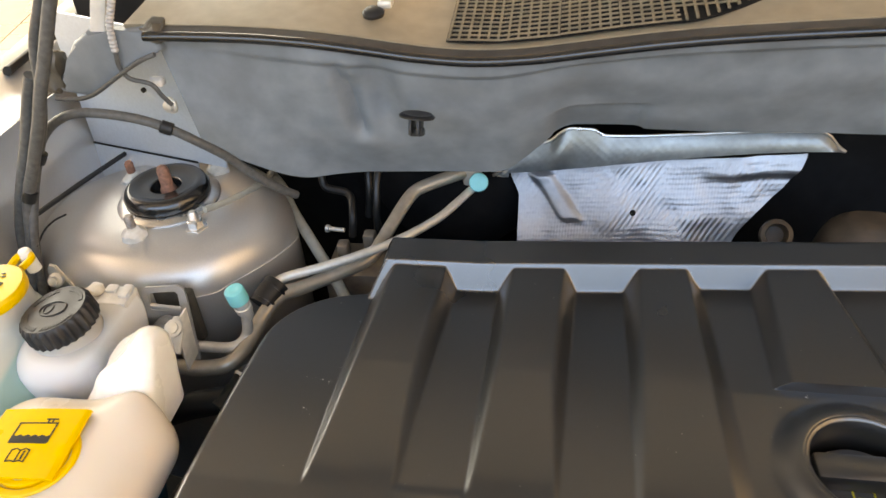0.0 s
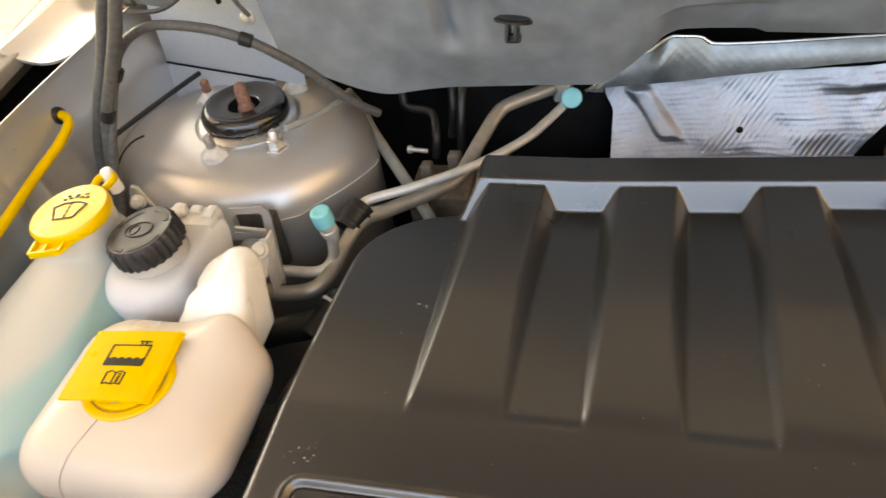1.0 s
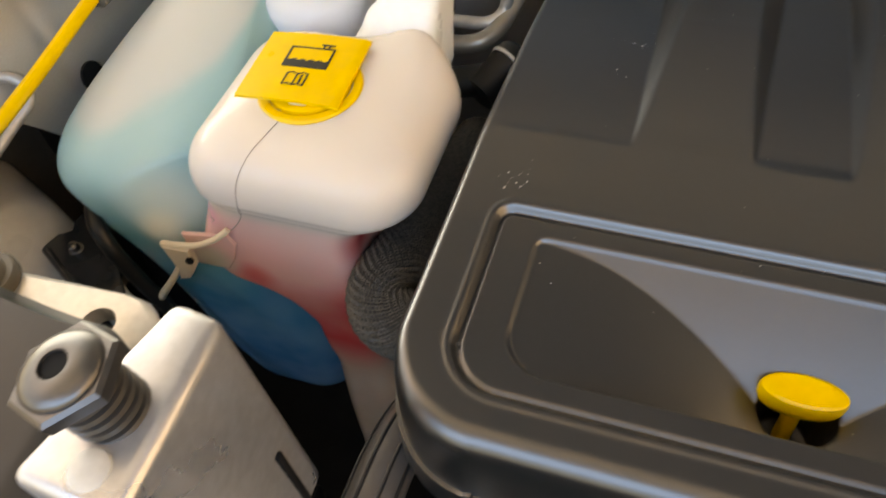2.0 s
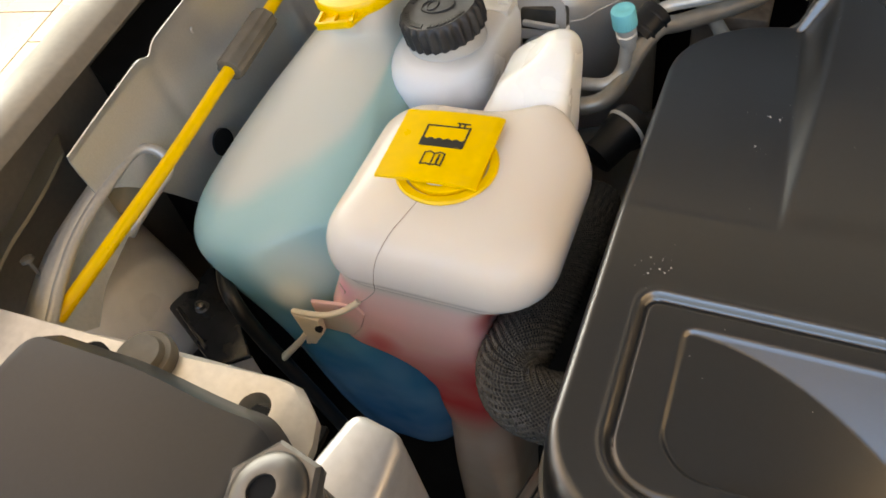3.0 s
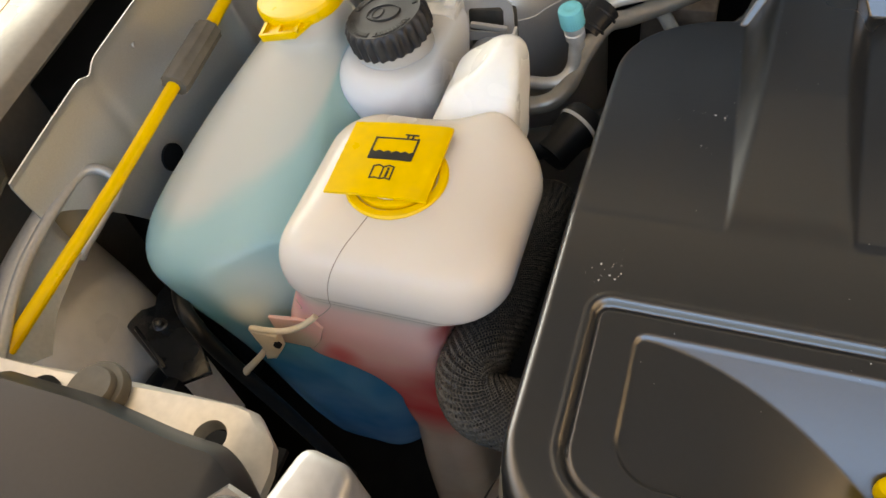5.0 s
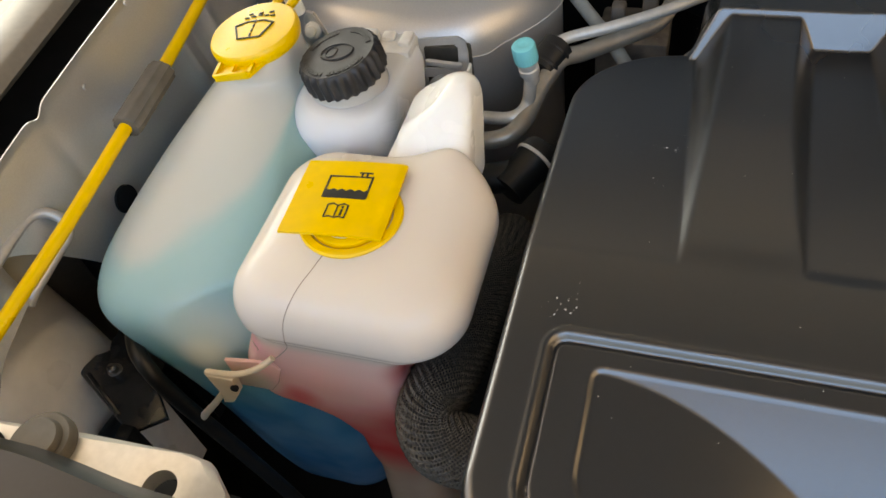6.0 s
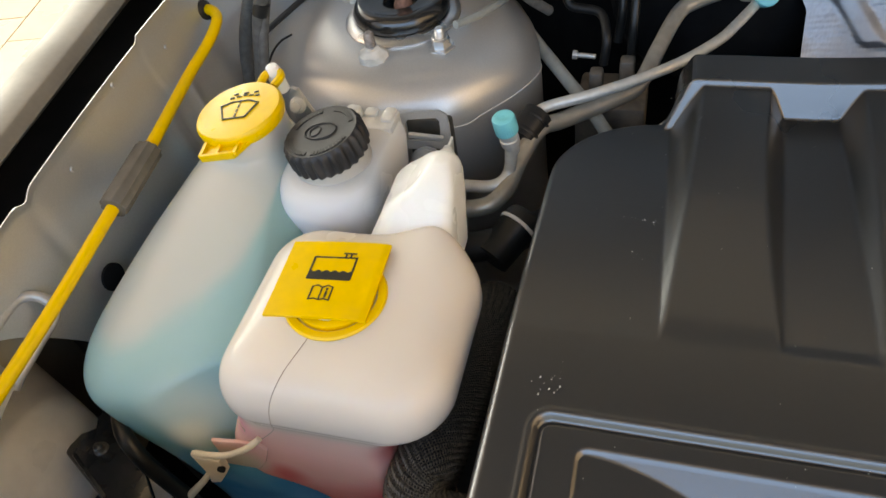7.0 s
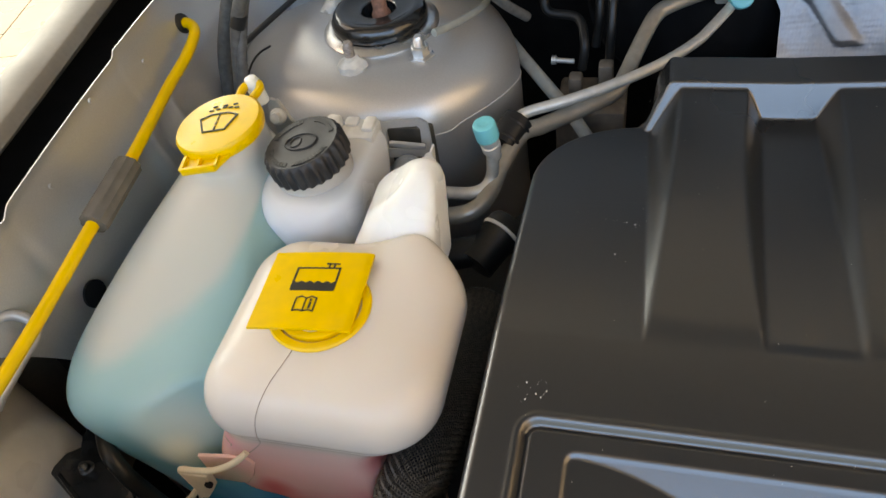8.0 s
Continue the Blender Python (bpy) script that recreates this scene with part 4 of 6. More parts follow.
# ---- bottles ----
def build_coolant():
    tank = thing("coolant_tank", (-0.33, 0.25, 0.47), "milky white coolant expansion tank, pink coolant showing through", "coolant tank")
    x0, x1, y0, y1 = -0.3990, -0.2600, 0.1955, 0.329
    rows = [(z, a, b, c, d, 0.02, 0.02, r, r2) for z, a, b, c, d, r, r2 in (
        (0.47, -0.370, -0.308, 0.218, 0.30, 0.014, 0.014), (0.60, -0.362, -0.304, 0.212, 0.30, 0.016, 0.018), (0.66, -0.356, -0.303, 0.208, 0.30, 0.018, 0.020), (0.71, -0.351, -0.302, 0.206, 0.30, 0.018, 0.020), (0.750, -0.3465, -0.301, 0.2035, 0.30, 0.007, 0.018), (0.778, -0.3465, -0.301, 0.2030, 0.302, 0.006, 0.014), (0.792, -0.3515, -0.301, 0.2025, 0.305, 0.005, 0.012), (0.804, -0.3590, -0.301, 0.2020, 0.31, 0.005, 0.010), (0.812, -0.3680, -0.3015, 0.2015, 0.31, 0.005, 0.009), (0.8185, -0.3810, -0.302, 0.2012, 0.31, 0.005, 0.009), (0.8225, -0.3960, -0.302, 0.2010, 0.31, 0.006, 0.009), (0.8275, -0.4050, -0.302, 0.2010, 0.312, 0.008, 0.009),
        (0.842, -0.4095, -0.302, 0.2010, 0.314, 0.009, 0.010), (0.858, -0.4090, -0.301, 0.2010, 0.317, 0.010, 0.012), (0.872, -0.4040, -0.300, 0.2010, 0.320, 0.012, 0.013), (0.884, -0.3990, -0.297, 0.2004, 0.322, 0.015, 0.014), (0.893, -0.3970, -0.292, 0.1996, 0.325, 0.020, 0.016), (0.9015, -0.3975, -0.282, 0.1982, 0.327, 0.025, 0.020), (0.9045, -0.3980, -0.272, 0.1970, 0.328, 0.030, 0.026))]
    for z, inset in ((0.9068, 0.0012), (0.9095, 0.0003), (0.9125, 0.0), (0.917, 0.0), (0.924, 0.0008), (0.9305, 0.0028), (0.9355, 0.0058), (0.9395, 0.0098), (0.9425, 0.0150), (0.9445, 0.0210), (0.9460, 0.029), (0.9470, 0.039), (0.9475, 0.050), (0.9477, 0.060), (0.9478, 0.068)):
        rows.append((z, x0 + inset, x1 - inset, y0 + inset, y1 - inset, *(max(0.004, q - inset * 0.35) for q in (0.034, 0.030, 0.026, 0.036))))
    bm = moulded(rows, 3, 10, 8)
    for v in bm.verts:
        # the top swells up towards the filler shoulder
        lift = math.exp(-((v.co.x + 0.290) / 0.024) ** 2 - ((v.co.y - 0.322) / 0.030) ** 2) * step(0.922, 0.940, v.co.z)
        v.co.z += 0.0085 * lift
        v.co.y += 0.006 * lift
    shape = BVHTree.FromBMesh(bm)
    part("bottle", bm, COOLANT, tank)

    rows = [(0.900, -0.3460, -0.2850, 0.304, 0.372, 0.014), (0.922, -0.3420, -0.2848, 0.310, 0.376, 0.014), (0.934, -0.3375, -0.2845, 0.318, 0.378, 0.013), (0.944, -0.3315, -0.2845, 0.326, 0.379, 0.012), (0.951, -0.3255, -0.2845, 0.332, 0.379, 0.011), (0.957, -0.3190, -0.2848, 0.337, 0.378, 0.010), (0.9625, -0.3120, -0.2855, 0.342, 0.376, 0.009), (0.967, -0.3060, -0.2870, 0.347, 0.373, 0.008), (0.970, -0.3015, -0.2890, 0.352, 0.369, 0.006), (0.9715, -0.2980, -0.2920, 0.356, 0.365, 0.003)]
    bm = moulded(rows, 3, 8, 5)
    for v in bm.verts:
        # a shallow flute behind the rim of the near flank
        rim = math.exp(-((v.co.y - 0.346 - 0.3 * max(0.0, v.co.z - 0.945)) / 0.006) ** 2) * step(-0.300, -0.314, v.co.x) * step(0.928, 0.940, v.co.z)
        v.co.x += 0.0030 * rim
        v.co.x += 0.0016 * math.sin((v.co.z - 0.93) * 260) * step(-0.304, -0.318, v.co.x) * step(0.93, 0.94, v.co.z)
    part("filler_shoulder", bm, HORN, tank, "thick white moulded shoulder")

    line = []
    for p in spline([(-0.3407, 0.2359, 0.947), (-0.3448, 0.2222, 0.946), (-0.3489, 0.2115, 0.944), (-0.3525, 0.2010, 0.940), (-0.3553, 0.195, 0.933), (-0.3575, 0.194, 0.924), (-0.3605, 0.194, 0.910), (-0.3640, 0.195, 0.898), (-0.3713, 0.198, 0.887), (-0.382, 0.199, 0.8755), (-0.3959, 0.199, 0.868)], 8):
        q, way, _, _ = shape.find_nearest(p)
        line.append(q + way * 0.00008)
    part("mould_seam", tube(bmesh.new(), line, 0.00028, 6, 1), mat("seam_dirt", (0.34, 0.26, 0.20), 0.6, vary=0.3), tank, "dirty mould seam")
    line = [shape.find_nearest(Vector(p)) for p in ((-0.3965, 0.205, 0.8850), (-0.3935, 0.204, 0.8858), (-0.3905, 0.204, 0.8850), (-0.388, 0.204, 0.8836), (-0.3895, 0.204, 0.8815))]
    part("scratch", tube(bmesh.new(), [q + way * 0.0001 for q, way, _, _ in line], 0.00035, 6, 6), bpy.data.materials["seam_dirt"], tank, "short dark scratch")

    horn = mat("yellowed_plastic", (0.66, 0.56, 0.42), 0.4, sss=0.25, vary=0.08)
    bm = bmesh.new()
    slab(bm, [(-0.4200, -0.8640), (-0.3840, -0.8720), (-0.3800, -0.8640), (-0.3870, -0.8460), (-0.3950, -0.8340), (-0.4200, -0.8330)], -0.2016, -0.1992, 0.0010)
    ear = part("fixing_ear", moved(bm, Matrix(((1, 0, 0, 0), (0, 0, -1, 0), (0, -1, 0, 0), (0, 0, 0, 1)))), COOLANT, tank, "yellowed plastic fixing ear")
    bm = tube(bmesh.new(), [(-0.4265, 0.1885, 0.8655), (-0.416, 0.1885, 0.8672), (-0.402, 0.190, 0.8690), (-0.390, 0.1935, 0.8735), (-0.383, 0.1975, 0.8775), (-0.380, 0.1995, 0.8800)], 0.0021, 10, 6)
    part("ear_rim", bm, horn, ear)
    bm = slab(bmesh.new(), [(-0.4265, 0.8650), (-0.4065, 0.8660), (-0.4085, 0.8480), (-0.4180, 0.8330), (-0.4270, 0.8290), (-0.4225, 0.8450)], -0.1915, -0.1860, 0.0010)
    part("clip", moved(bm, Matrix(((1, 0, 0, 0), (0, 0, -1, 0), (0, 1, 0, 0), (0, 0, 0, 1)))), horn, ear)
    bm = lathe(bmesh.new(), [(0.0026, -0.001), (0.0026, 0.0012), (0.001, 0.0012)], (-0.4080, 0.1855, 0.8570), (0.1, -1, 0.1), 14)
    part("hole", bm, DARK, ear, "dark hole")
    bm = tube(bmesh.new(), [(-0.4235, 0.1875, 0.842), (-0.4330, 0.1872, 0.828), (-0.4450, 0.1868, 0.812), (-0.4570, 0.1868, 0.796), (-0.4640, 0.1868, 0.7840)], [0.0020, 0.0034], 10)
    part("loose_strap", bm, horn, ear)

    at = (-0.3355, 0.2622, 0)
    cap = part("cap_collar", lathe(bmesh.new(), [(0.0215, 0.940), (0.0255, 0.942), (0.0292, 0.9432), (0.0306, 0.9448), (0.0306, 0.9478), (0.0296, 0.9488), (0.0255, 0.9490), (0.0245, 0.9475), (0.0240, 0.944), (0.015, 0.944)], at, (0, 0, 1), 48), YELLOW, tank, "yellow plastic collar")
    bm = lathe(bmesh.new(), [(0.020, 0.940), (0.021, 0.944), (0.021, 0.950), (0.018, 0.951)], at, (0, 0, 1), 32)
    part("neck", bm, HORN, cap)
    # square flap over the neck, its right-hand edge turned down
    corners = [Vector(p) for p in ((-0.3685, 0.2372, 0.9570), (-0.3113, 0.2455, 0.9512), (-0.3122, 0.3008, 0.9542), (-0.3700, 0.2915, 0.9585))]

    def flap(u, v):
        a, b, c, d = corners
        p = (a * (1 - u) + b * u) * (1 - v) + (d * (1 - u) + c * u) * v
        p.z += 0.0010 * math.sin(math.pi * min(1.0, u)) - 0.0009 * step(0.93, 1.0, u) ** 2
        return p

    bm = sheet(flap, 40, 12, 0.0018, (0, 0, -1))
    lid = part("lid", bm, YELLOW, tank, "square yellow lid with a printed tank symbol")
    bm = sheet(lambda u, v: flap(1.0, 0.06 + 0.94 * u) + Vector((-0.0006 - 0.004 * v * v, -0.004 * v * (1 - u), -0.0010 - (0.004 + 0.0045 * math.sin(math.pi * min(1, 1.2 * u))) * v)), 16, 6, 0.0012, (-1, 0, 0))
    part("turned_edge", bm, YELLOW, lid)
    bm = lathe(bmesh.new(), [(0.0235, 0.9462), (0.0240, 0.9472), (0.0236, 0.9500), (0.0222, 0.9506)], at, (0, 0, 1), 40)
    part("inner_ring", bm, YELLOW, lid)

    def ink(bm, outline):
        up = [bm.verts.new(flap(u, v) + Vector((0, 0, 0.00042))) for u, v in outline]
        low = [bm.verts.new(flap(u, v) + Vector((0, 0, 0.00010))) for u, v in outline]
        bm.faces.new(up)
        for i in range(len(up)):
            j = (i + 1) % len(up)
            bm.faces.new((up[i], low[i], low[j], up[j]))

    def stroke(bm, a, b, w=0.016):
        a, b = Vector(a), Vector(b)
        d = (b - a).normalized()
        n = Vector((-d.y, d.x)) * w / 2
        a, b = a - d * w / 2, b + d * w / 2
        ink(bm, [a - n, b - n, b + n, a + n])

    bm = bmesh.new()
    for a, b in (((0.29, 0.775), (0.715, 0.775)), ((0.29, 0.49), (0.29, 0.775)), ((0.715, 0.49), (0.715, 0.775)), ((0.60, 0.775), (0.60, 0.825)), ((0.650, 0.775), (0.650, 0.825)), ((0.575, 0.832), (0.690, 0.832))):
        stroke(bm, a, b, 0.018)
    waves = [(0.29, 0.475), (0.715, 0.475)]
    for k in range(24, -1, -1):
        waves.append((0.29 + 0.425 * k / 24, 0.585 + 0.028 * (abs(math.cos(math.pi * 5 * k / 24)) - 0.6)))
    ink(bm, waves)
    part("tank_symbol", bm, INK, lid, "black printed tank symbol", smooth=False)
    bm = bmesh.new()
    left, mid, right = 0.385, 0.485, 0.585
    for a, b in (((left, 0.22), (left, 0.375)), ((mid, 0.225), (mid, 0.365)), ((right, 0.22), (right, 0.375)), ((left, 0.215), (0.435, 0.228)), ((0.435, 0.228), (mid, 0.213)), ((mid, 0.213), (0.535, 0.228)), ((0.535, 0.228), (right, 0.215)), ((left, 0.378), (0.435, 0.398)), ((0.435, 0.398), (mid, 0.370)), ((mid, 0.370), (0.535, 0.398)), ((0.535, 0.398), (right, 0.378))):
        stroke(bm, a, b, 0.013)
    stroke(bm, (0.537, 0.255), (0.537, 0.315), 0.020)
    stroke(bm, (0.537, 0.347), (0.537, 0.355), 0.020)
    part("handbook_symbol", bm, INK, lid, "black printed handbook symbol", smooth=False)


build_coolant()


def build_washer():
    tank = thing("washer_tank", (-0.45, 0.30, 0.69), "translucent washer bottle half full of blue fluid", "washer bottle")
    rows = [(0.628, -0.430, -0.375, 0.235, 0.30, 0.02), (0.633, -0.446, -0.362, 0.222, 0.33, 0.03), (0.645, -0.456, -0.352, 0.214, 0.35, 0.035), (0.675, -0.464, -0.346, 0.210, 0.36, 0.035), (0.71, -0.470, -0.343, 0.207, 0.37, 0.035), (0.765, -0.474, -0.344, 0.204, 0.39, 0.030), (0.800, -0.478, -0.350, 0.202, 0.40, 0.026),
            (0.830, -0.485, -0.366, 0.200, 0.41, 0.022), (0.855, -0.4945, -0.381, 0.198, 0.42, 0.020), (0.875, -0.503, -0.390, 0.198, 0.425, 0.019), (0.888, -0.509, -0.394, 0.199, 0.428, 0.021), (0.897, -0.5125, -0.397, 0.204, 0.430, 0.025), (0.905, -0.513, -0.399, 0.215, 0.431, 0.029), (0.9125, -0.510, -0.402, 0.235, 0.433, 0.033), (0.920, -0.5055, -0.408, 0.264, 0.434, 0.036), (0.927, -0.500, -0.415, 0.297, 0.435, 0.036), (0.933, -0.4930, -0.420, 0.326, 0.435, 0.033), (0.938, -0.486, -0.423, 0.346, 0.434, 0.029), (0.942, -0.480, -0.425, 0.358, 0.432, 0.026), (0.946, -0.4775, -0.426, 0.364, 0.430, 0.0250), (0.950, -0.4768, -0.426, 0.3665, 0.429, 0.0245), (0.962, -0.476, -0.426, 0.368, 0.428, 0.0245)]
    bm = moulded(rows, 4, 10, 10)
    pared(bm, (-0.463, 0.200, 0.910), (0.50, -0.82, 0.27), 0.004)
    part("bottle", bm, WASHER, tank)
    ax = Vector((-0.10, -0.04, 1)).normalized()
    c = Vector((-0.454, 0.398, 0.962))
    cap = part("cap", lathe(bmesh.new(), [(0.026, -0.002), (0.0315, -0.001), (0.0325, 0.002), (0.0325, 0.007), (0.031, 0.009), (0.029, 0.0092), (0.010, 0.0098), (0.002, 0.010)], c, ax, 48), YELLOW, tank, "yellow snap cap with a windscreen symbol")
    turn = Vector((0, 0, 1)).rotation_difference(ax).to_matrix().to_4x4()
    seat = Matrix.Translation(c) @ turn @ pose(0, 0, 0, 0, 0, 8)
    bm = bmesh.new()
    slab(bm, [(-0.020, -0.024), (0.018, -0.024), (0.007, -0.043), (-0.018, -0.043)], 0.000, 0.0026, 0.0008)
    for x in (-0.018, -0.006, 0.008):
        block(bm, (x - 0.0012, -0.042, 0.0026), (x + 0.0012, -0.028, 0.0050), 0)
    block(bm, (-0.018, -0.0432, 0.0), (0.007, -0.0405, 0.0055), 0.0008)
    part("thumb_tab", moved(bm, seat), YELLOW, cap)
    bm = bmesh.new()
    tube(bm, [(0.006, 0.030, 0.005), (0.008, 0.042, 0.006), (0.014, 0.048, 0.005), (0.020, 0.042, 0.004), (0.017, 0.029, 0.004)], 0.0032, 8)
    part("hinge_loop", moved(bm, seat), YELLOW, cap)
    bm = bmesh.new()
    lathe(bm, [(0.006, -0.012), (0.006, 0.006), (0.0045, 0.010), (0.002, 0.011)], (0.013, 0.047, 0), (0, 0, 1), 14)
    part("hinge_post", moved(bm, seat), HORN, tank)
    bm = bmesh.new()
    lines = [((-0.014, 0.004), (-0.008, -0.011)), ((-0.008, -0.011), (0.009, -0.011)), ((0.009, -0.011), (0.015, 0.004)), ((-0.014, 0.004), (-0.006, 0.0078)), ((-0.006, 0.0078), (0.007, 0.0078)), ((0.007, 0.0078), (0.015, 0.004))]
    lines += [((0.0005, -0.009 + 0.005 * k), (0.0005, -0.0065 + 0.005 * k)) for k in range(4)]
    lines += [((-0.009 + 0.005 * k, 0.0125 + 0.002 * (1 - abs(k - 2) / 2)), (-0.0065 + 0.005 * k, 0.0125 + 0.002 * (1 - abs(k - 2) / 2))) for k in range(5)]
    lines += [((-0.007 + 0.008 * k, 0.0165), (-0.0045 + 0.008 * k, 0.017)) for k in range(3)]
    for (ax0, ay0), (bx0, by0) in lines:
        a, b = Vector((ax0, ay0, 0.0102)), Vector((bx0, by0, 0.0102))
        mid, ang = (a + b) / 2, math.degrees(math.atan2(by0 - ay0, bx0 - ax0))
        ln = (b - a).length / 2 + 0.0004
        block(bm, (mid.x - ln, mid.y - 0.0005, 0.0098), (mid.x + ln, mid.y + 0.0005, 0.0106), 0, pose(0, 0, 0, 0, 0, ang))
    part("windscreen_symbol", moved(bm, seat), INK, cap, "dark moulded windscreen symbol", smooth=False)


build_washer()


def build_steering():
    res = thing("steering_reservoir", (-0.385, 0.39, 0.84), "white power steering fluid reservoir with a grimy neck", "fluid reservoir")
    body = [(z, a, b, c, d, *r) for z, a, b, c, d, r in (
        (0.832, -0.405, -0.365, 0.365, 0.42, (0.006, 0.02, 0.02, 0.02)), (0.845, -0.416, -0.358, 0.352, 0.43, (0.007, 0.03, 0.03, 0.025)), (0.870, -0.423, -0.353, 0.345, 0.438, (0.008, 0.034, 0.036, 0.028)), (0.900, -0.427, -0.350, 0.341, 0.441, (0.008, 0.036, 0.038, 0.030)), (0.920, -0.428, -0.3485, 0.340, 0.443, (0.008, 0.036, 0.039, 0.030)), (0.928, -0.4265, -0.349, 0.342, 0.443, (0.007, 0.035, 0.038, 0.029)), (0.934, -0.4225, -0.3505, 0.346, 0.442, (0.006, 0.032, 0.035, 0.026)), (0.938, -0.4165, -0.353, 0.351, 0.441, (0.005, 0.026, 0.031, 0.022)), (0.9405, -0.410, -0.357, 0.358, 0.439, (0.004, 0.02, 0.025, 0.016)), (0.9415, -0.400, -0.362, 0.368, 0.434, (0.003, 0.012, 0.018, 0.010)))]
    bm = moulded(body, 3, 8, 5)
    lathe(bm, [(0.0285, 0.934), (0.0280, 0.940), (0.0272, 0.943), (0.0262, 0.950), (0.0262, 0.958)], (-0.3845, 0.386, 0), (0, 0, 1), 40)
    part("bottle", bm, STEERING, res)
    bm = block(bmesh.new(), (-0.393, 0.428, 0.934), (-0.379, 0.4405, 0.9475), 0.003)
    bmesh.ops.subdivide_edges(bm, edges=bm.edges, cuts=2, use_grid_fill=True)
    for v in bm.verts:
        v.co += Vector((noise.noise(v.co * 150), noise.noise(v.co * 130 + Vector((3, 0, 0))), 0.5 * noise.noise(v.co * 140))) * 0.003
    part("lug", bm, GREASE, res, "grimy moulded lug")
    for lo, hi in (((-0.3775, 0.4325, 0.938), (-0.3670, 0.4425, 0.9450)), ((-0.3625, 0.4270, 0.936), (-0.3535, 0.4430, 0.9455))):
        part("lug", block(bmesh.new(), lo, hi, 0.0022), GREASE, res, "grimy moulded lug")
    part("back_ledge", block(bmesh.new(), (-0.3790, 0.4200, 0.930), (-0.3520, 0.4430, 0.9425), 0.002), GREASE, res)
    ax = Vector((-0.17, -0.05, 1)).normalized()
    cap = part("cap", lathe(bmesh.new(), [(0.026, -0.002), (0.0280, -0.001, 1), (0.0286, 0.001, 1), (0.0284, 0.0135, 1), (0.0273, 0.0165, 0.4), (0.0260, 0.0175), (0.0245, 0.0172), (0.010, 0.0174), (0.002, 0.0176)], (-0.3845, 0.386, 0.949), ax, 260, 26, 0.0010), GREY_PLASTIC, res, "ribbed charcoal screw cap with raised bars")
    seat = Matrix.Translation((-0.3845, 0.386, 0.949)) @ Vector((0, 0, 1)).rotation_difference(ax).to_matrix().to_4x4()
    bm = bmesh.new()
    rng = random.Random(2)
    for a in list(range(196, 262, 7)) + list(range(276, 345, 7)) + list(range(25, 84, 6)) + list(range(110, 170, 8)):
        g = radians(a)
        block(bm, (-0.0011, -0.0017, 0), (0.0011, 0.0017, 0.0007), 0, None)
        bm.verts.ensure_lookup_table()
        vs = bm.verts[-8:]
        bmesh.ops.transform(bm, matrix=Matrix.Translation((0.0222 * math.cos(g), 0.0222 * math.sin(g), 0.0171)) @ Matrix.Rotation(g + math.pi / 2, 4, "Z"), verts=vs)
    tube(bm, [(0.008 * math.cos(radians(a)) * 1.5, 0.008 * math.sin(radians(a)), 0.0177) for a in range(0, 361, 20)], 0.0007, 6, 2)
    tube(bm, [(-0.004 + 0.004 * math.cos(radians(a)), 0.005 * math.sin(radians(a)), 0.0177) for a in range(0, 361, 30)], 0.0006, 6, 2)
    tagged(part("raised_lettering", moved(bm, seat), mat("dark_raised_edge", (0.006, 0.006, 0.006), 0.5, vary=0.2), cap, smooth=False), kind="stuff")


build_steering()


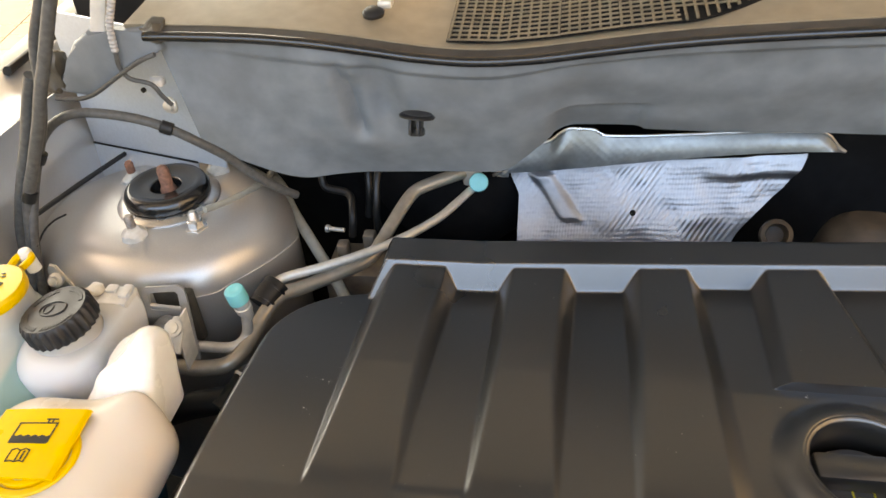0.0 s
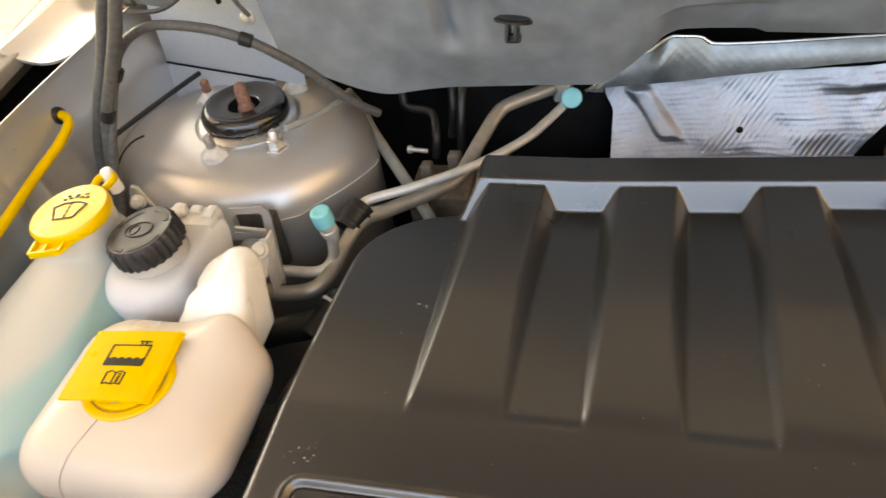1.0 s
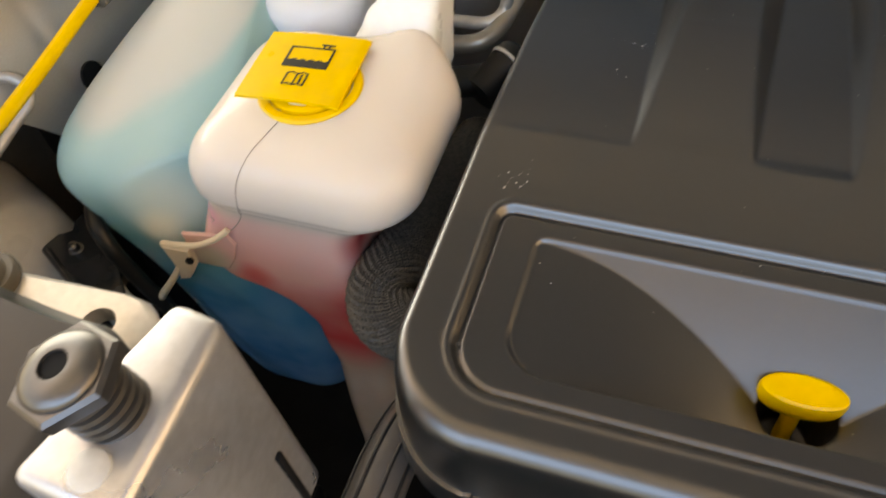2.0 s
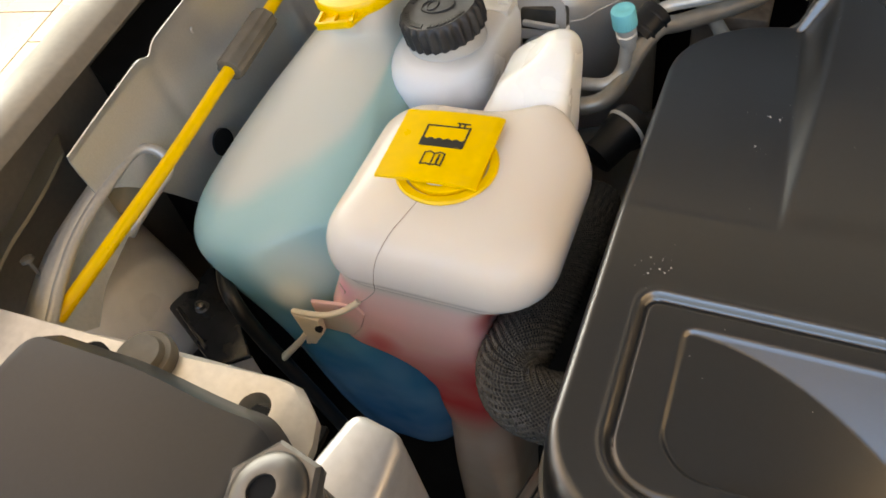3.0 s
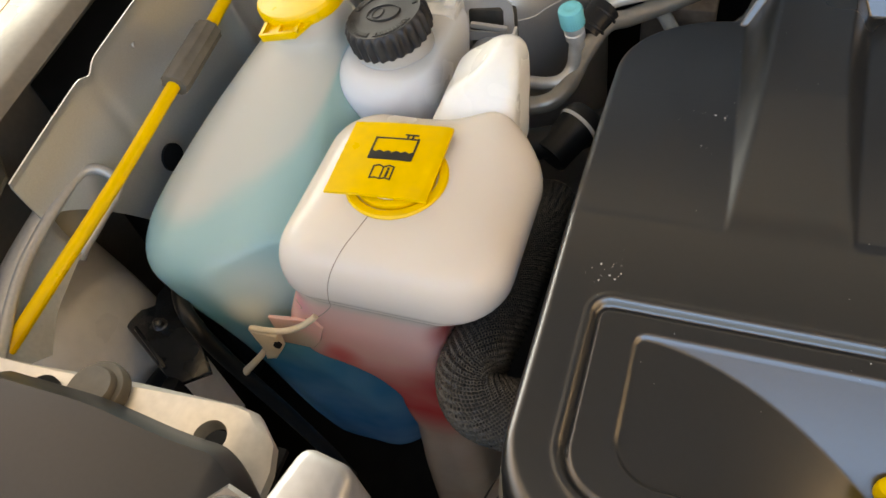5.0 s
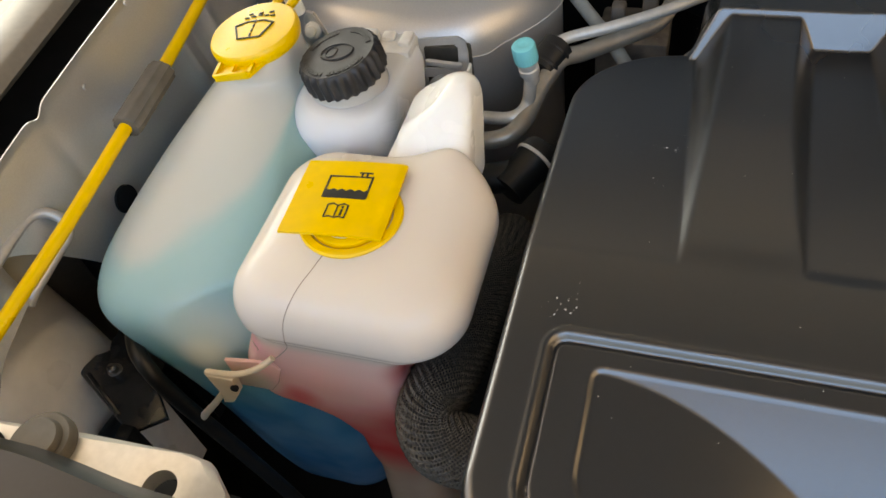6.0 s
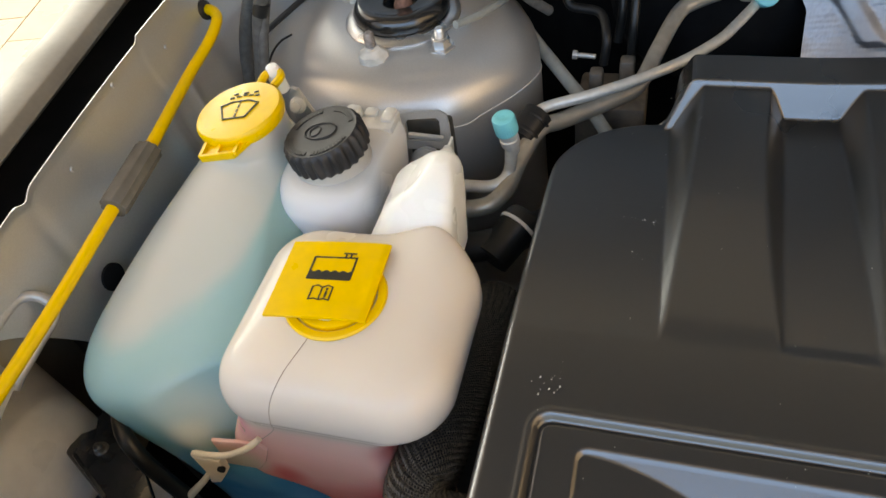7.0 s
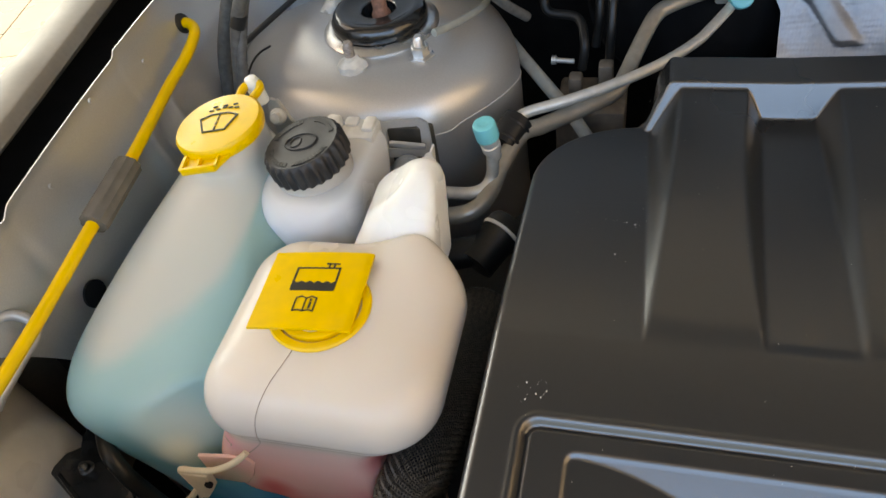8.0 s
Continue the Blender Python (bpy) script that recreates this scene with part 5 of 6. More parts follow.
def build_reservoir_bracket():
    br = thing("reservoir_bracket", (-0.325, 0.44, 0.86), "thin plated steel bracket beside the steering reservoir", "bracket")
    # an upright sheet with a window cut through it
    outer = [(-0.0200, 0.0), (-0.0200, 0.026), (-0.0165, 0.0305), (0.0130, 0.0320), (0.0185, 0.0285), (0.0200, 0.020), (0.0215, -0.045), (0.0120, -0.045), (0.0110, 0.0)]
    inner = [(-0.0150, 0.0075), (-0.0150, 0.0220), (-0.0125, 0.0250), (0.0100, 0.0260), (0.0125, 0.0235), (0.0125, 0.0150), (0.0120, 0.0085), (0.0110, 0.0060), (0.0, 0.0065)]
    bm = bmesh.new()
    front, back = ([[bm.verts.new((x, z, y)) for x, y in line] for line in (outer, inner)] for z in (0.0, 0.0025))
    for a, b in zip(front, back):
        for i in range(len(a)):
            j = (i + 1) % len(a)
            bm.faces.new((a[i], a[j], b[j], b[i]))
    for pair in (front, back):
        for i in range(len(outer)):
            j = (i + 1) % len(outer)
            bm.faces.new((pair[0][i], pair[0][j], pair[1][j], pair[1][i]))
    part("frame", moved(bm, pose(-0.3415, 0.4545, 0.8960, -14, 0, 6)), SILVER_PAINT, br, "pressed frame with a window", smooth=False)
    # dark block stands in for the shaded pocket behind the window
    part("pocket_block", block(bmesh.new(), (-0.362, 0.470, 0.850), (-0.324, 0.480, 0.912), 0.003), mat("dark_pocket_grey", (0.07, 0.065, 0.055), 0.5, metal=0.4, vary=0.3, bump=0.3), br)
    bm = lathe(bmesh.new(), [(0.013, 0), (0.013, 0.003), (0.0105, 0.0032), (0.0105, 0.0055), (0.0065, 0.006), (0.0065, 0.011), (0.002, 0.012)], (-0.340, 0.446, 0.889), (0.1, -0.8, 0.6), 24)
    part("clamp_bolt", bm, mat("grimy_plated_bolt", (0.24, 0.225, 0.20), 0.45, metal=0.6, vary=0.3, bump=0.2), br, "dusty plated bolt")
    part("cross_strap", block(bmesh.new(), (-0.353, 0.449, 0.9085), (-0.324, 0.453, 0.9135), 0.0015, pose(0, 0, 0, 0, 4, 0)), SILVER_PAINT, br)
    bm = bmesh.new()
    slab(bm, [(-0.011, -0.006), (0.010, -0.006), (0.0105, 0.012), (0.008, 0.021), (0.004, 0.026), (0.000, 0.025), (-0.004, 0.016)], 0.0, 0.0022, 0.0008)
    tab = part("plastic_tab", moved(bm, pose(-0.3165, 0.410, 0.906, 48, 0, -4)), mat("hazy_clear_plastic", (0.50, 0.49, 0.45), 0.3, sss=0.2, vary=0.15), br, "pale translucent plastic tab")
    part("tab_clip", lathe(bmesh.new(), [(0.0075, 0), (0.0075, 0.003), (0.0052, 0.0035), (0.0048, 0.006), (0.001, 0.0065)], (-0.3130, 0.4175, 0.9195), (0.1, -0.6, 0.8), 18), GREASE, tab, "worn pale clip")
    side = block(bmesh.new(), (-0.3185, 0.424, 0.860), (-0.3165, 0.446, 0.918), 0.0008, pose(0, 0, 0, 0, 4, 0))
    part("side_plate", side, GREASE, br)

    ear = thing("wing_bracket", (-0.452, 0.47, 0.88), "grey sheet bracket with a bright edge between the two filler caps", "bracket")
    bm = slab(bmesh.new(), [(-0.4600, 0.885), (-0.4590, 0.931), (-0.4550, 0.937), (-0.4500, 0.9355), (-0.4380, 0.9040), (-0.4340, 0.885)], -0.4735, -0.4705, 0.0006)
    plate = part("plate", moved(bm, Matrix(((1, 0, 0, 0), (0, 0, -1, 0), (0, 1, 0, 0), (0, 0, 0, 1)))), SILVER_PAINT, ear)
    part("bright_edge", tube(bmesh.new(), [(-0.4500, 0.4725, 0.9358), (-0.4440, 0.4725, 0.9200), (-0.4376, 0.4725, 0.9035)], 0.0011, 8, 4), PLATED, ear, "bright cut edge")
    bm = lathe(bmesh.new(), [(0.0070, 0), (0.0068, 0.003), (0.0045, 0.0045), (0.0042, 0.009), (0.001, 0.010)], (-0.4515, 0.4690, 0.9215), (0.1, -0.9, 0.4), 16)
    part("nut", bm, GREASE, ear, "pale waxed nut")


build_reservoir_bracket()


# ---- pipes and hoses ----
def service_cap(at, axis, label, r=0.0108):
    cap = thing("service_port_cap", at, label, "valve cap", "air conditioning port caps")
    bm = lathe(bmesh.new(), [(r - 0.001, 0.0), (r, 0.0008, 1), (r, 0.0142, 1), (r - 0.0006, 0.0154), (r - 0.002, 0.0160), (0.004, 0.0160), (0.003, 0.0154), (0.001, 0.0154)], at, axis, 60, 30, 0.00018)
    part("cap", bm, TURQUOISE, cap)
    bm = lathe(bmesh.new(), [(0.0055, -0.022), (0.0062, -0.020), (0.0062, -0.013), (0.0078, -0.0125), (0.0080, -0.0070), (0.0070, -0.0062), (0.0070, -0.004), (0.0080, -0.0035), (0.0080, 0.0)], at, axis, 24)
    part("valve", bm, ALLOY, cap, "dull alloy valve body")


service_cap((-0.2805, 0.4765, 0.900), (-0.14, -0.10, 1), "turquoise plastic cap on a dull alloy valve", 0.0092)
service_cap((-0.0835, 0.7140, 0.884), (0.1, -0.85, 0.55), "turquoise plastic cap at the end of a thin pipe")


def build_pipes():
    grp = "air conditioning pipes"

    def pipe(points, r, label, per=10, metal=ALLOY):
        bm = tube(bmesh.new(), points, r, 16, per)
        return lone("refrigerant_pipe", bm, metal, label, "pipe", grp)

    pipe([(-0.335, 0.462, 0.852), (-0.315, 0.462, 0.852), (-0.296, 0.462, 0.853), (-0.285, 0.467, 0.856), (-0.280, 0.474, 0.864), (-0.2785, 0.4770, 0.882)], 0.0052, "thin alloy pipe bending up to a valve")
    # alloy toned browner and darker than on the thin pipes
    pipe([(-0.340, 0.440, 0.846), (-0.315, 0.440, 0.846), (-0.293, 0.446, 0.848), (-0.281, 0.462, 0.853), (-0.274, 0.490, 0.862), (-0.2630, 0.519, 0.8700), (-0.248, 0.538, 0.8645), (-0.2277, 0.557, 0.8625), (-0.2077, 0.575, 0.8615), (-0.1925, 0.591, 0.8605), (-0.1840, 0.609, 0.8620), (-0.1730, 0.650, 0.8690), (-0.1598, 0.690, 0.8780), (-0.1460, 0.7050, 0.8820), (-0.1091, 0.730, 0.8840), (-0.092, 0.741, 0.884)], 0.0074, "thick dull alloy pipe running to the bulkhead flange", 10, mat("brown_toned_aluminium", (0.46, 0.41, 0.34), 0.40, metal=0.5, vary=0.12, grain=120, bump=0.12, stain=(0.22, 0.17, 0.12), stain_scale=30, stain_amount=0.45))
    pipe([(-0.274, 0.520, 0.872), (-0.268, 0.532, 0.876), (-0.258, 0.541, 0.8775), (-0.225, 0.557, 0.879), (-0.184, 0.583, 0.880), (-0.150, 0.612, 0.880), (-0.122, 0.645, 0.880), (-0.108, 0.670, 0.880), (-0.092, 0.703, 0.880), (-0.082, 0.728, 0.880)], 0.0048, "thin bright alloy pipe running to the bulkhead")
    bm = bmesh.new()
    tube(bm, [(-0.2765, 0.507, 0.867), (-0.271, 0.519, 0.8725), (-0.266, 0.530, 0.876)], 0.0132, 14, flat=1.05)
    for a in (0.2, 0.75):
        q = Vector((-0.2765, 0.507, 0.867)).lerp(Vector((-0.266, 0.530, 0.876)), a)
        lathe(bm, [(0.0140, -0.0015), (0.0145, 0), (0.0140, 0.0015)], q, (0.4, 0.85, 0.33), 16)
    lone("pipe_clip", bm, RUBBER, "black rubber clip holding two pipes", "clip")
    bm = bmesh.new()
    block(bm, (-0.104, 0.728, 0.868), (-0.084, 0.760, 0.896), 0.004)
    lone("pipe_flange", bm, ALLOY, "alloy block flange on the bulkhead", "flange")


build_pipes()


def build_hoses():
    hose = thing("radiator_hose", (-0.28, 0.19, 0.82), "black coolant hose in a braided sleeve", "hose")
    path = [(-0.200, 0.181, 0.862), (-0.230, 0.178, 0.860), (-0.2540, 0.1765, 0.857), (-0.2715, 0.1805, 0.856), (-0.2810, 0.194, 0.855), (-0.2820, 0.212, 0.852), (-0.2810, 0.236, 0.844), (-0.2800, 0.265, 0.834), (-0.2795, 0.300, 0.823), (-0.2785, 0.340, 0.813), (-0.2780, 0.385, 0.800)]
    bm = tube(bmesh.new(), path, 0.0190, 20, 12, wave=0.0006, pitch=0.008)
    part("core", bm, RUBBER, hose)
    line = spline(path, 26)
    fr = list(frames_along(line))
    bm = bmesh.new()
    strands = 46
    braid = mat("braided_sleeve", (0.095, 0.088, 0.078), 0.22, vary=0.3, grain=300, bump=0.2)
    run = [0.0]
    for a, b in zip(line, line[1:]):
        run.append(run[-1] + (b - a).length)
    for sign in (1, -1):
        for s in range(strands):
            a0 = s * 2 * math.pi / strands
            strip = []
            for i, (q, u, v) in enumerate(fr):
                a = a0 + sign * run[i] * 48
                over = 0.0007 * math.cos(strands * (a - a0) * sign + math.pi * s)
                r = 0.0203 + over
                wdt = 0.023
                strip.append([bm.verts.new(q + (u * math.cos(a + w) + v * math.sin(a + w)) * (r + h)) for w, h in ((-wdt, -0.0004), (0, 0.0005), (wdt, -0.0004))])
            for p, n in zip(strip, strip[1:]):
                for k in range(2):
                    bm.faces.new((p[k], p[k + 1], n[k + 1], n[k]))
    ob = part("braid", bm, braid, hose, "woven grey-black sleeve", sharp=180)
    tagged(ob, kind="stuff")

    def plain(points, r, material, label, name="hose", per=8, wave=0.0, pitch=0.01):
        return lone(name, tube(bmesh.new(), points, r, 14, per, wave, pitch), material, label, "hose")

    plain([(-0.352, 0.40, 0.82), (-0.315, 0.405, 0.834), (-0.286, 0.412, 0.838), (-0.262, 0.43, 0.835), (-0.24, 0.47, 0.82)], 0.0125, RUBBER, "black rubber hose below the two alloy pipes")
    plain([(-0.545, 0.33, 0.80), (-0.530, 0.28, 0.835), (-0.506, 0.225, 0.856), (-0.486, 0.197, 0.862), (-0.474, 0.187, 0.848), (-0.468, 0.186, 0.82), (-0.461, 0.186, 0.793), (-0.446, 0.186, 0.742), (-0.428, 0.186, 0.669), (-0.420, 0.186, 0.612)], 0.0056, RUBBER, "thin black rubber hose hanging past the washer bottle")
    plain([(-0.343, 0.737, 0.872), (-0.322, 0.715, 0.866), (-0.30, 0.68, 0.86), (-0.262, 0.63, 0.85), (-0.228, 0.585, 0.842), (-0.205, 0.555, 0.83)], 0.0062, SEAL_GREEN, "dusty grey-green hose across the bulkhead gap")
    plain([(-0.338, 0.560, 0.942), (-0.325, 0.585, 0.936), (-0.312, 0.63, 0.925), (-0.318, 0.68, 0.905), (-0.336, 0.725, 0.882), (-0.343, 0.737, 0.872)], 0.0034, SEAL_GREEN, "dusty earth wire from the strut stud", "earth_wire")
    # brake lines and black plumbing in the gap behind the cover
    for k, pts in enumerate((
        [(-0.225, 0.66, 0.84), (-0.223, 0.665, 0.865), (-0.232, 0.69, 0.878), (-0.262, 0.70, 0.880), (-0.268, 0.71, 0.90)],
        [(-0.200, 0.68, 0.83), (-0.199, 0.685, 0.87), (-0.196, 0.71, 0.905), (-0.17, 0.74, 0.912), (-0.12, 0.75, 0.905)],
        [(-0.215, 0.70, 0.84), (-0.212, 0.71, 0.88), (-0.222, 0.74, 0.92), (-0.25, 0.77, 0.93)],
    )):
        lone("brake_line", tube(bmesh.new(), pts, 0.0045, 10), RUBBER, "black sleeved brake line in the dark gap", "pipe", "brake lines")
    body = thing("brake_valve_block", (-0.21, 0.63, 0.80), "greyish metal valve block behind the engine cover", "valve block")
    bm = bmesh.new()
    block(bm, (-0.245, 0.60, 0.78), (-0.180, 0.66, 0.832), 0.004)
    block(bm, (-0.235, 0.625, 0.83), (-0.222, 0.64, 0.852), 0.003)
    block(bm, (-0.208, 0.640, 0.83), (-0.194, 0.655, 0.856), 0.003)
    part("body", bm, mat("dirty_cast_alloy", (0.20, 0.17, 0.14), 0.6, metal=0.5, vary=0.3, bump=0.3, bump_scale=150), body)
    bm = lathe(bmesh.new(), [(0.0025, 0), (0.0025, 0.018), (0.0045, 0.018), (0.0045, 0.022)], (-0.232, 0.655, 0.852), (-1, 0.1, 0), 10)
    part("bleed_screw", bm, ZINC, body)
    brown = mat("dusty_brown_plastic", (0.062, 0.046, 0.034), 0.5, vary=0.25, grain=60, bump=0.2)
    bm = lathe(bmesh.new(), [(0.0125, -0.012), (0.0165, -0.010), (0.0175, 0.0), (0.0165, 0.006), (0.0120, 0.008), (0.0105, 0.002), (0.0100, -0.010)], (0.2440, 0.690, 0.8440), (-0.1, -0.75, 0.6), 28)
    lone("hose_end", bm, brown, "dusty brown open hose end behind the engine cover", "hose")
    rows = [(0.800, 0.290, 0.385, 0.660, 0.730, 0.02), (0.835, 0.294, 0.382, 0.664, 0.728, 0.025), (0.852, 0.302, 0.376, 0.672, 0.724, 0.024), (0.862, 0.316, 0.364, 0.684, 0.716, 0.015)]
    lone("plastic_housing", moulded(rows, 4, 8, 5), brown, "dusty brown plastic housing in the gap by the bulkhead", "housing")
    servo = thing("brake_servo", (-0.12, 0.80, 0.74), "black round brake servo in the shadow", "brake servo")
    bm = lathe(bmesh.new(), [(0.02, -0.02), (0.095, -0.015), (0.11, 0.0), (0.105, 0.02), (0.06, 0.045), (0.02, 0.05)], (-0.12, 0.80, 0.85), (0, -1, 0.15), 40)
    part("shell", bm, DARK, servo)
    bm = lathe(bmesh.new(), [(0.108, -0.004), (0.113, -0.002), (0.113, 0.003), (0.108, 0.005)], (-0.12, 0.80, 0.85), (0, -1, 0.15), 40)
    part("rolled_rim", bm, RUBBER, servo)


build_hoses()


def build_hose_joint():
    joint = thing("hose_joint", (-0.262, 0.432, 0.83), "black hose joint with a pale plastic ring", "hose joint")
    ax = Vector((0.45, 0.75, 0.25))
    part("sleeve", lathe(bmesh.new(), [(0.0150, -0.03), (0.0155, -0.002), (0.0165, 0.0), (0.0165, 0.012), (0.0140, 0.016), (0.008, 0.017)], (-0.268, 0.425, 0.842), ax, 24), RUBBER, joint)
    part("ring", lathe(bmesh.new(), [(0.0158, 0.002), (0.0174, 0.0025), (0.0176, 0.0050), (0.0160, 0.0055)], (-0.268, 0.425, 0.842), ax, 28), SEALER, joint, "pale plastic ring")


build_hose_joint()


# ---- front corner ----
def build_prop():
    rod = thing("bonnet_prop", (-0.53, 0.30, 0.93), "yellow bonnet prop rod lying along the inner wing", "prop rod")
    bm = tube(bmesh.new(), [(-0.566, 0.536, 0.962), (-0.556, 0.537, 0.966), (-0.545, 0.533, 0.967), (-0.5365, 0.522, 0.965), (-0.5335, 0.495, 0.960), (-0.533, 0.46, 0.956), (-0.529, 0.42, 0.953), (-0.524, 0.37, 0.950), (-0.519, 0.31, 0.948), (-0.522, 0.24, 0.936), (-0.526, 0.17, 0.926), (-0.530, 0.10, 0.916), (-0.534, 0.05, 0.908)], 0.0046, 14, 8)
    part("rod", bm, YELLOW, rod)
    a, b = Vector((-0.5235, 0.372, 0.9505)), Vector((-0.5185, 0.312, 0.9485))
    d = (b - a).normalized()
    side = d.cross(Vector((0, 0, 1))).normalized()
    up = side.cross(d)
    bm = bmesh.new()
    rings = []
    for t, k in ((0, 0.85), (0.02, 1), (0.98, 1), (1, 0.9)):
        ring = []
        for i in range(32):
            g = 2 * math.pi * i / 32
            r = (0.0098 + 0.0006 * math.cos(10 * g)) * k
            ring.append(a.lerp(b, t) + side * r * math.cos(g) * 1.0 + up * r * math.sin(g) * 0.9)
        rings.append(ring)
    part("grip", bridge(bm, rings), GRIP, rod, "ribbed brown-grey foam grip")
    bm = lathe(bmesh.new(), [(0.007, -0.004), (0.0095, -0.002), (0.0095, 0.003), (0.006, 0.005)], (-0.557, 0.5345, 0.966), (1, -0.3, 0.2), 20)
    part("grommet", bm, RUBBER, rod)


build_prop()


def build_front():
    # stamped panel with a flanged long opening, beside the lamp
    panel = thing("lamp_panel", (-0.575, 0.18, 0.80), "silver painted stamped panel with a flanged opening", "car body", kind="structure")

    # silver body paint, lightened and less metallic to offset the shade here
    dusty = mat("lightened_silver_paint", (0.46, 0.445, 0.415), 0.40, metal=0.3, vary=0.06, grain=300, bump=0.05, stain=(0.40, 0.37, 0.31), stain_scale=8, stain_amount=0.3)
    crest = spline([(-0.5570, 0.2440, 0.9300), (-0.5560, 0.2300, 0.9320), (-0.5545, 0.2075, 0.9320), (-0.5490, 0.1700, 0.9300), (-0.5385, 0.1400, 0.9280), (-0.5260, 0.1150, 0.9260), (-0.5140, 0.0930, 0.9240)], 8)
    hem = spline([(-0.5395, 0.2420, 0.9130), (-0.5420, 0.2280, 0.9095), (-0.5455, 0.2120, 0.9035), (-0.5470, 0.2000, 0.9000), (-0.5405, 0.1730, 0.8990), (-0.5335, 0.1520, 0.8990), (-0.5190, 0.1270, 0.8980)], 8)

    def between(line, u):
        k = max(0.0, min(0.9999, u)) * (len(line) - 1)
        return line[int(k)].lerp(line[int(k) + 1], k - int(k))

    def strip(u, v):
        p = between(crest, 0.12 + 0.88 * u)
        return p + Vector((-0.036 * v, -0.006 * v, 0.0035 * math.sin(math.pi * min(1, v * 1.6)) - 0.020 * v * v))

    part("sheet", sheet(strip, 40, 16, 0.003, (0, 0, -1)), dusty, panel)
    bm = sheet(lambda u, v: between(crest, 0.45 * u).lerp(between(hem, 0.58 * u), v) + Vector((-0.009 - 0.006 * math.sin(math.pi * v), 0.002, -0.006)), 16, 8, 0.003, (-1, 0, 0))
    part("recess", bm, OLIVE, panel, "olive primer inside the opening")

    def web(u, v):
        p = between(crest, 0.34 + 0.66 * u).lerp(between(hem, 0.47 + 0.53 * u), v)
        return p + Vector((-0.003 * math.sin(math.pi * v) - 0.006 * step(0.10, 0.0, u), 0, -0.004 * step(0.10, 0.0, u)))

    part("web", sheet(web, 32, 10, 0.003, (-1, 0, -0.4)), dusty, panel)
    flange = [(-0.5500, 0.1960, 0.8950), hem[22], hem[16], hem[8], (-0.5375, 0.2395, 0.9150), (-0.5385, 0.2450, 0.9205), (-0.5440, 0.2475, 0.9255), (-0.5520, 0.2450, 0.9300), (-0.5565, 0.2350, 0.9320), crest[16], crest[24], crest[32], crest[40], crest[48]]
    part("flanged_edge", tube(bmesh.new(), flange, 0.0037, 12, 8), dusty, panel)
    bm = lathe(bmesh.new(), [(0.0012, -0.012), (0.0014, 0.0), (0.0042, 0.001), (0.0040, 0.0030), (0.0015, 0.0042)], (-0.5640, 0.140, 0.9310), (-0.2, 0.1, 1), 14)
    part("clip_pin", bm, GRIP, panel, "small grey clip pin")
    lamp = thing("headlamp_housing", (-0.60, 0.19, 0.62), "satin silver back of the headlamp housing", "headlamp")
    satin = mat("satin_silver_plastic", (0.93, 0.90, 0.84), 0.34, metal=0.0, vary=0.05, bump=0.05)
    along, ahead = Vector((0.922, -0.387, 0)), Vector((-0.387, -0.922, 0))
    rings = []
    for i in range(27):
        back = 0.034 * (1 - (i - 8) / 18) ** 1.6 if i >= 8 else 0.034 + 0.016 * (8 - i)
        k = math.sqrt(max(0.0, 1 - (1 - min(1.0, back / 0.034)) ** 2))
        ring = [Vector((-0.556, 0.2270, 0.60)) - along * (back + 0.004)]
        for j in range(33):
            g = math.pi * j / 32
            f = 0.070 * (1 - math.cos(g))
            z = 0.700 + (0.100 + 0.046 * math.sin(g)) * (0.15 + 0.85 * k)
            ring.append(Vector((-0.556, 0.2270, z)) + ahead * f + along * (0.45 * f - back))
        ring.append(ring[-1] * 1.0)
        ring[-1].z = 0.60
        rings.append(ring)
    part("shell", bridge(bmesh.new(), rings), satin, lamp, sharp=60)
    seal = [Vector((-0.556, 0.2270, 0.802)) + along * (0.012 + 0.45 * f) + ahead * f + Vector((0, 0, -0.055 + 0.02 * math.sin(math.pi * f / 0.14))) for f in (0.0, 0.02, 0.045, 0.07, 0.095, 0.12, 0.14)]
    part("seal", tube(bmesh.new(), seal, 0.007, 12, 6), RUBBER, lamp, "black rubber seal round the housing")
    clip = thing("lamp_bracket", (-0.545, 0.205, 0.76), "black sheet bracket with a bolt beside the headlamp", "bracket")
    bm = bmesh.new()
    slab(bm, [(-0.567, 0.196), (-0.562, 0.212), (-0.550, 0.217), (-0.557, 0.226), (-0.556, 0.238), (-0.545, 0.242), (-0.518, 0.216), (-0.478, 0.177), (-0.500, 0.160)], 0.800, 0.804, 0.0015)
    enamel = mat("worn_black_enamel", (0.026, 0.027, 0.028), 0.26, vary=0.3, grain=60, bump=0.12, bump_scale=180, spec=0.8)
    part("plate", bm, enamel, clip)
    bm = block(bmesh.new(), (-0.5215, 0.152, 0.8215), (-0.5185, 0.200, 0.8255), 0.0012, pose(0, 0, 0, 0, 0, 60))
    part("pressed_edge", bm, enamel, clip)
    bm = bmesh.new()
    lathe(bm, [(0.0055, 0), (0.0055, 0.002), (0.0035, 0.003), (0.0035, 0.009), (0.002, 0.010)], (-0.538, 0.203, 0.803), (0.2, -0.2, 1), 12)
    part("bolt", bm, mat("dull_dark_bolt", (0.16, 0.155, 0.15), 0.35, metal=0.8, vary=0.2), clip)
    bm = block(bmesh.new(), (-0.500, 0.150, 0.56), (-0.488, 0.162, 0.818), 0.003)
    part("leg", bm, DARK, clip)
    bm = bmesh.new()
    block(bm, (-0.60, 0.02, 0.56), (-0.36, 0.15, 0.60), 0.01)
    block(bm, (-0.545, 0.11, 0.60), (-0.50, 0.15, 0.70), 0.006)
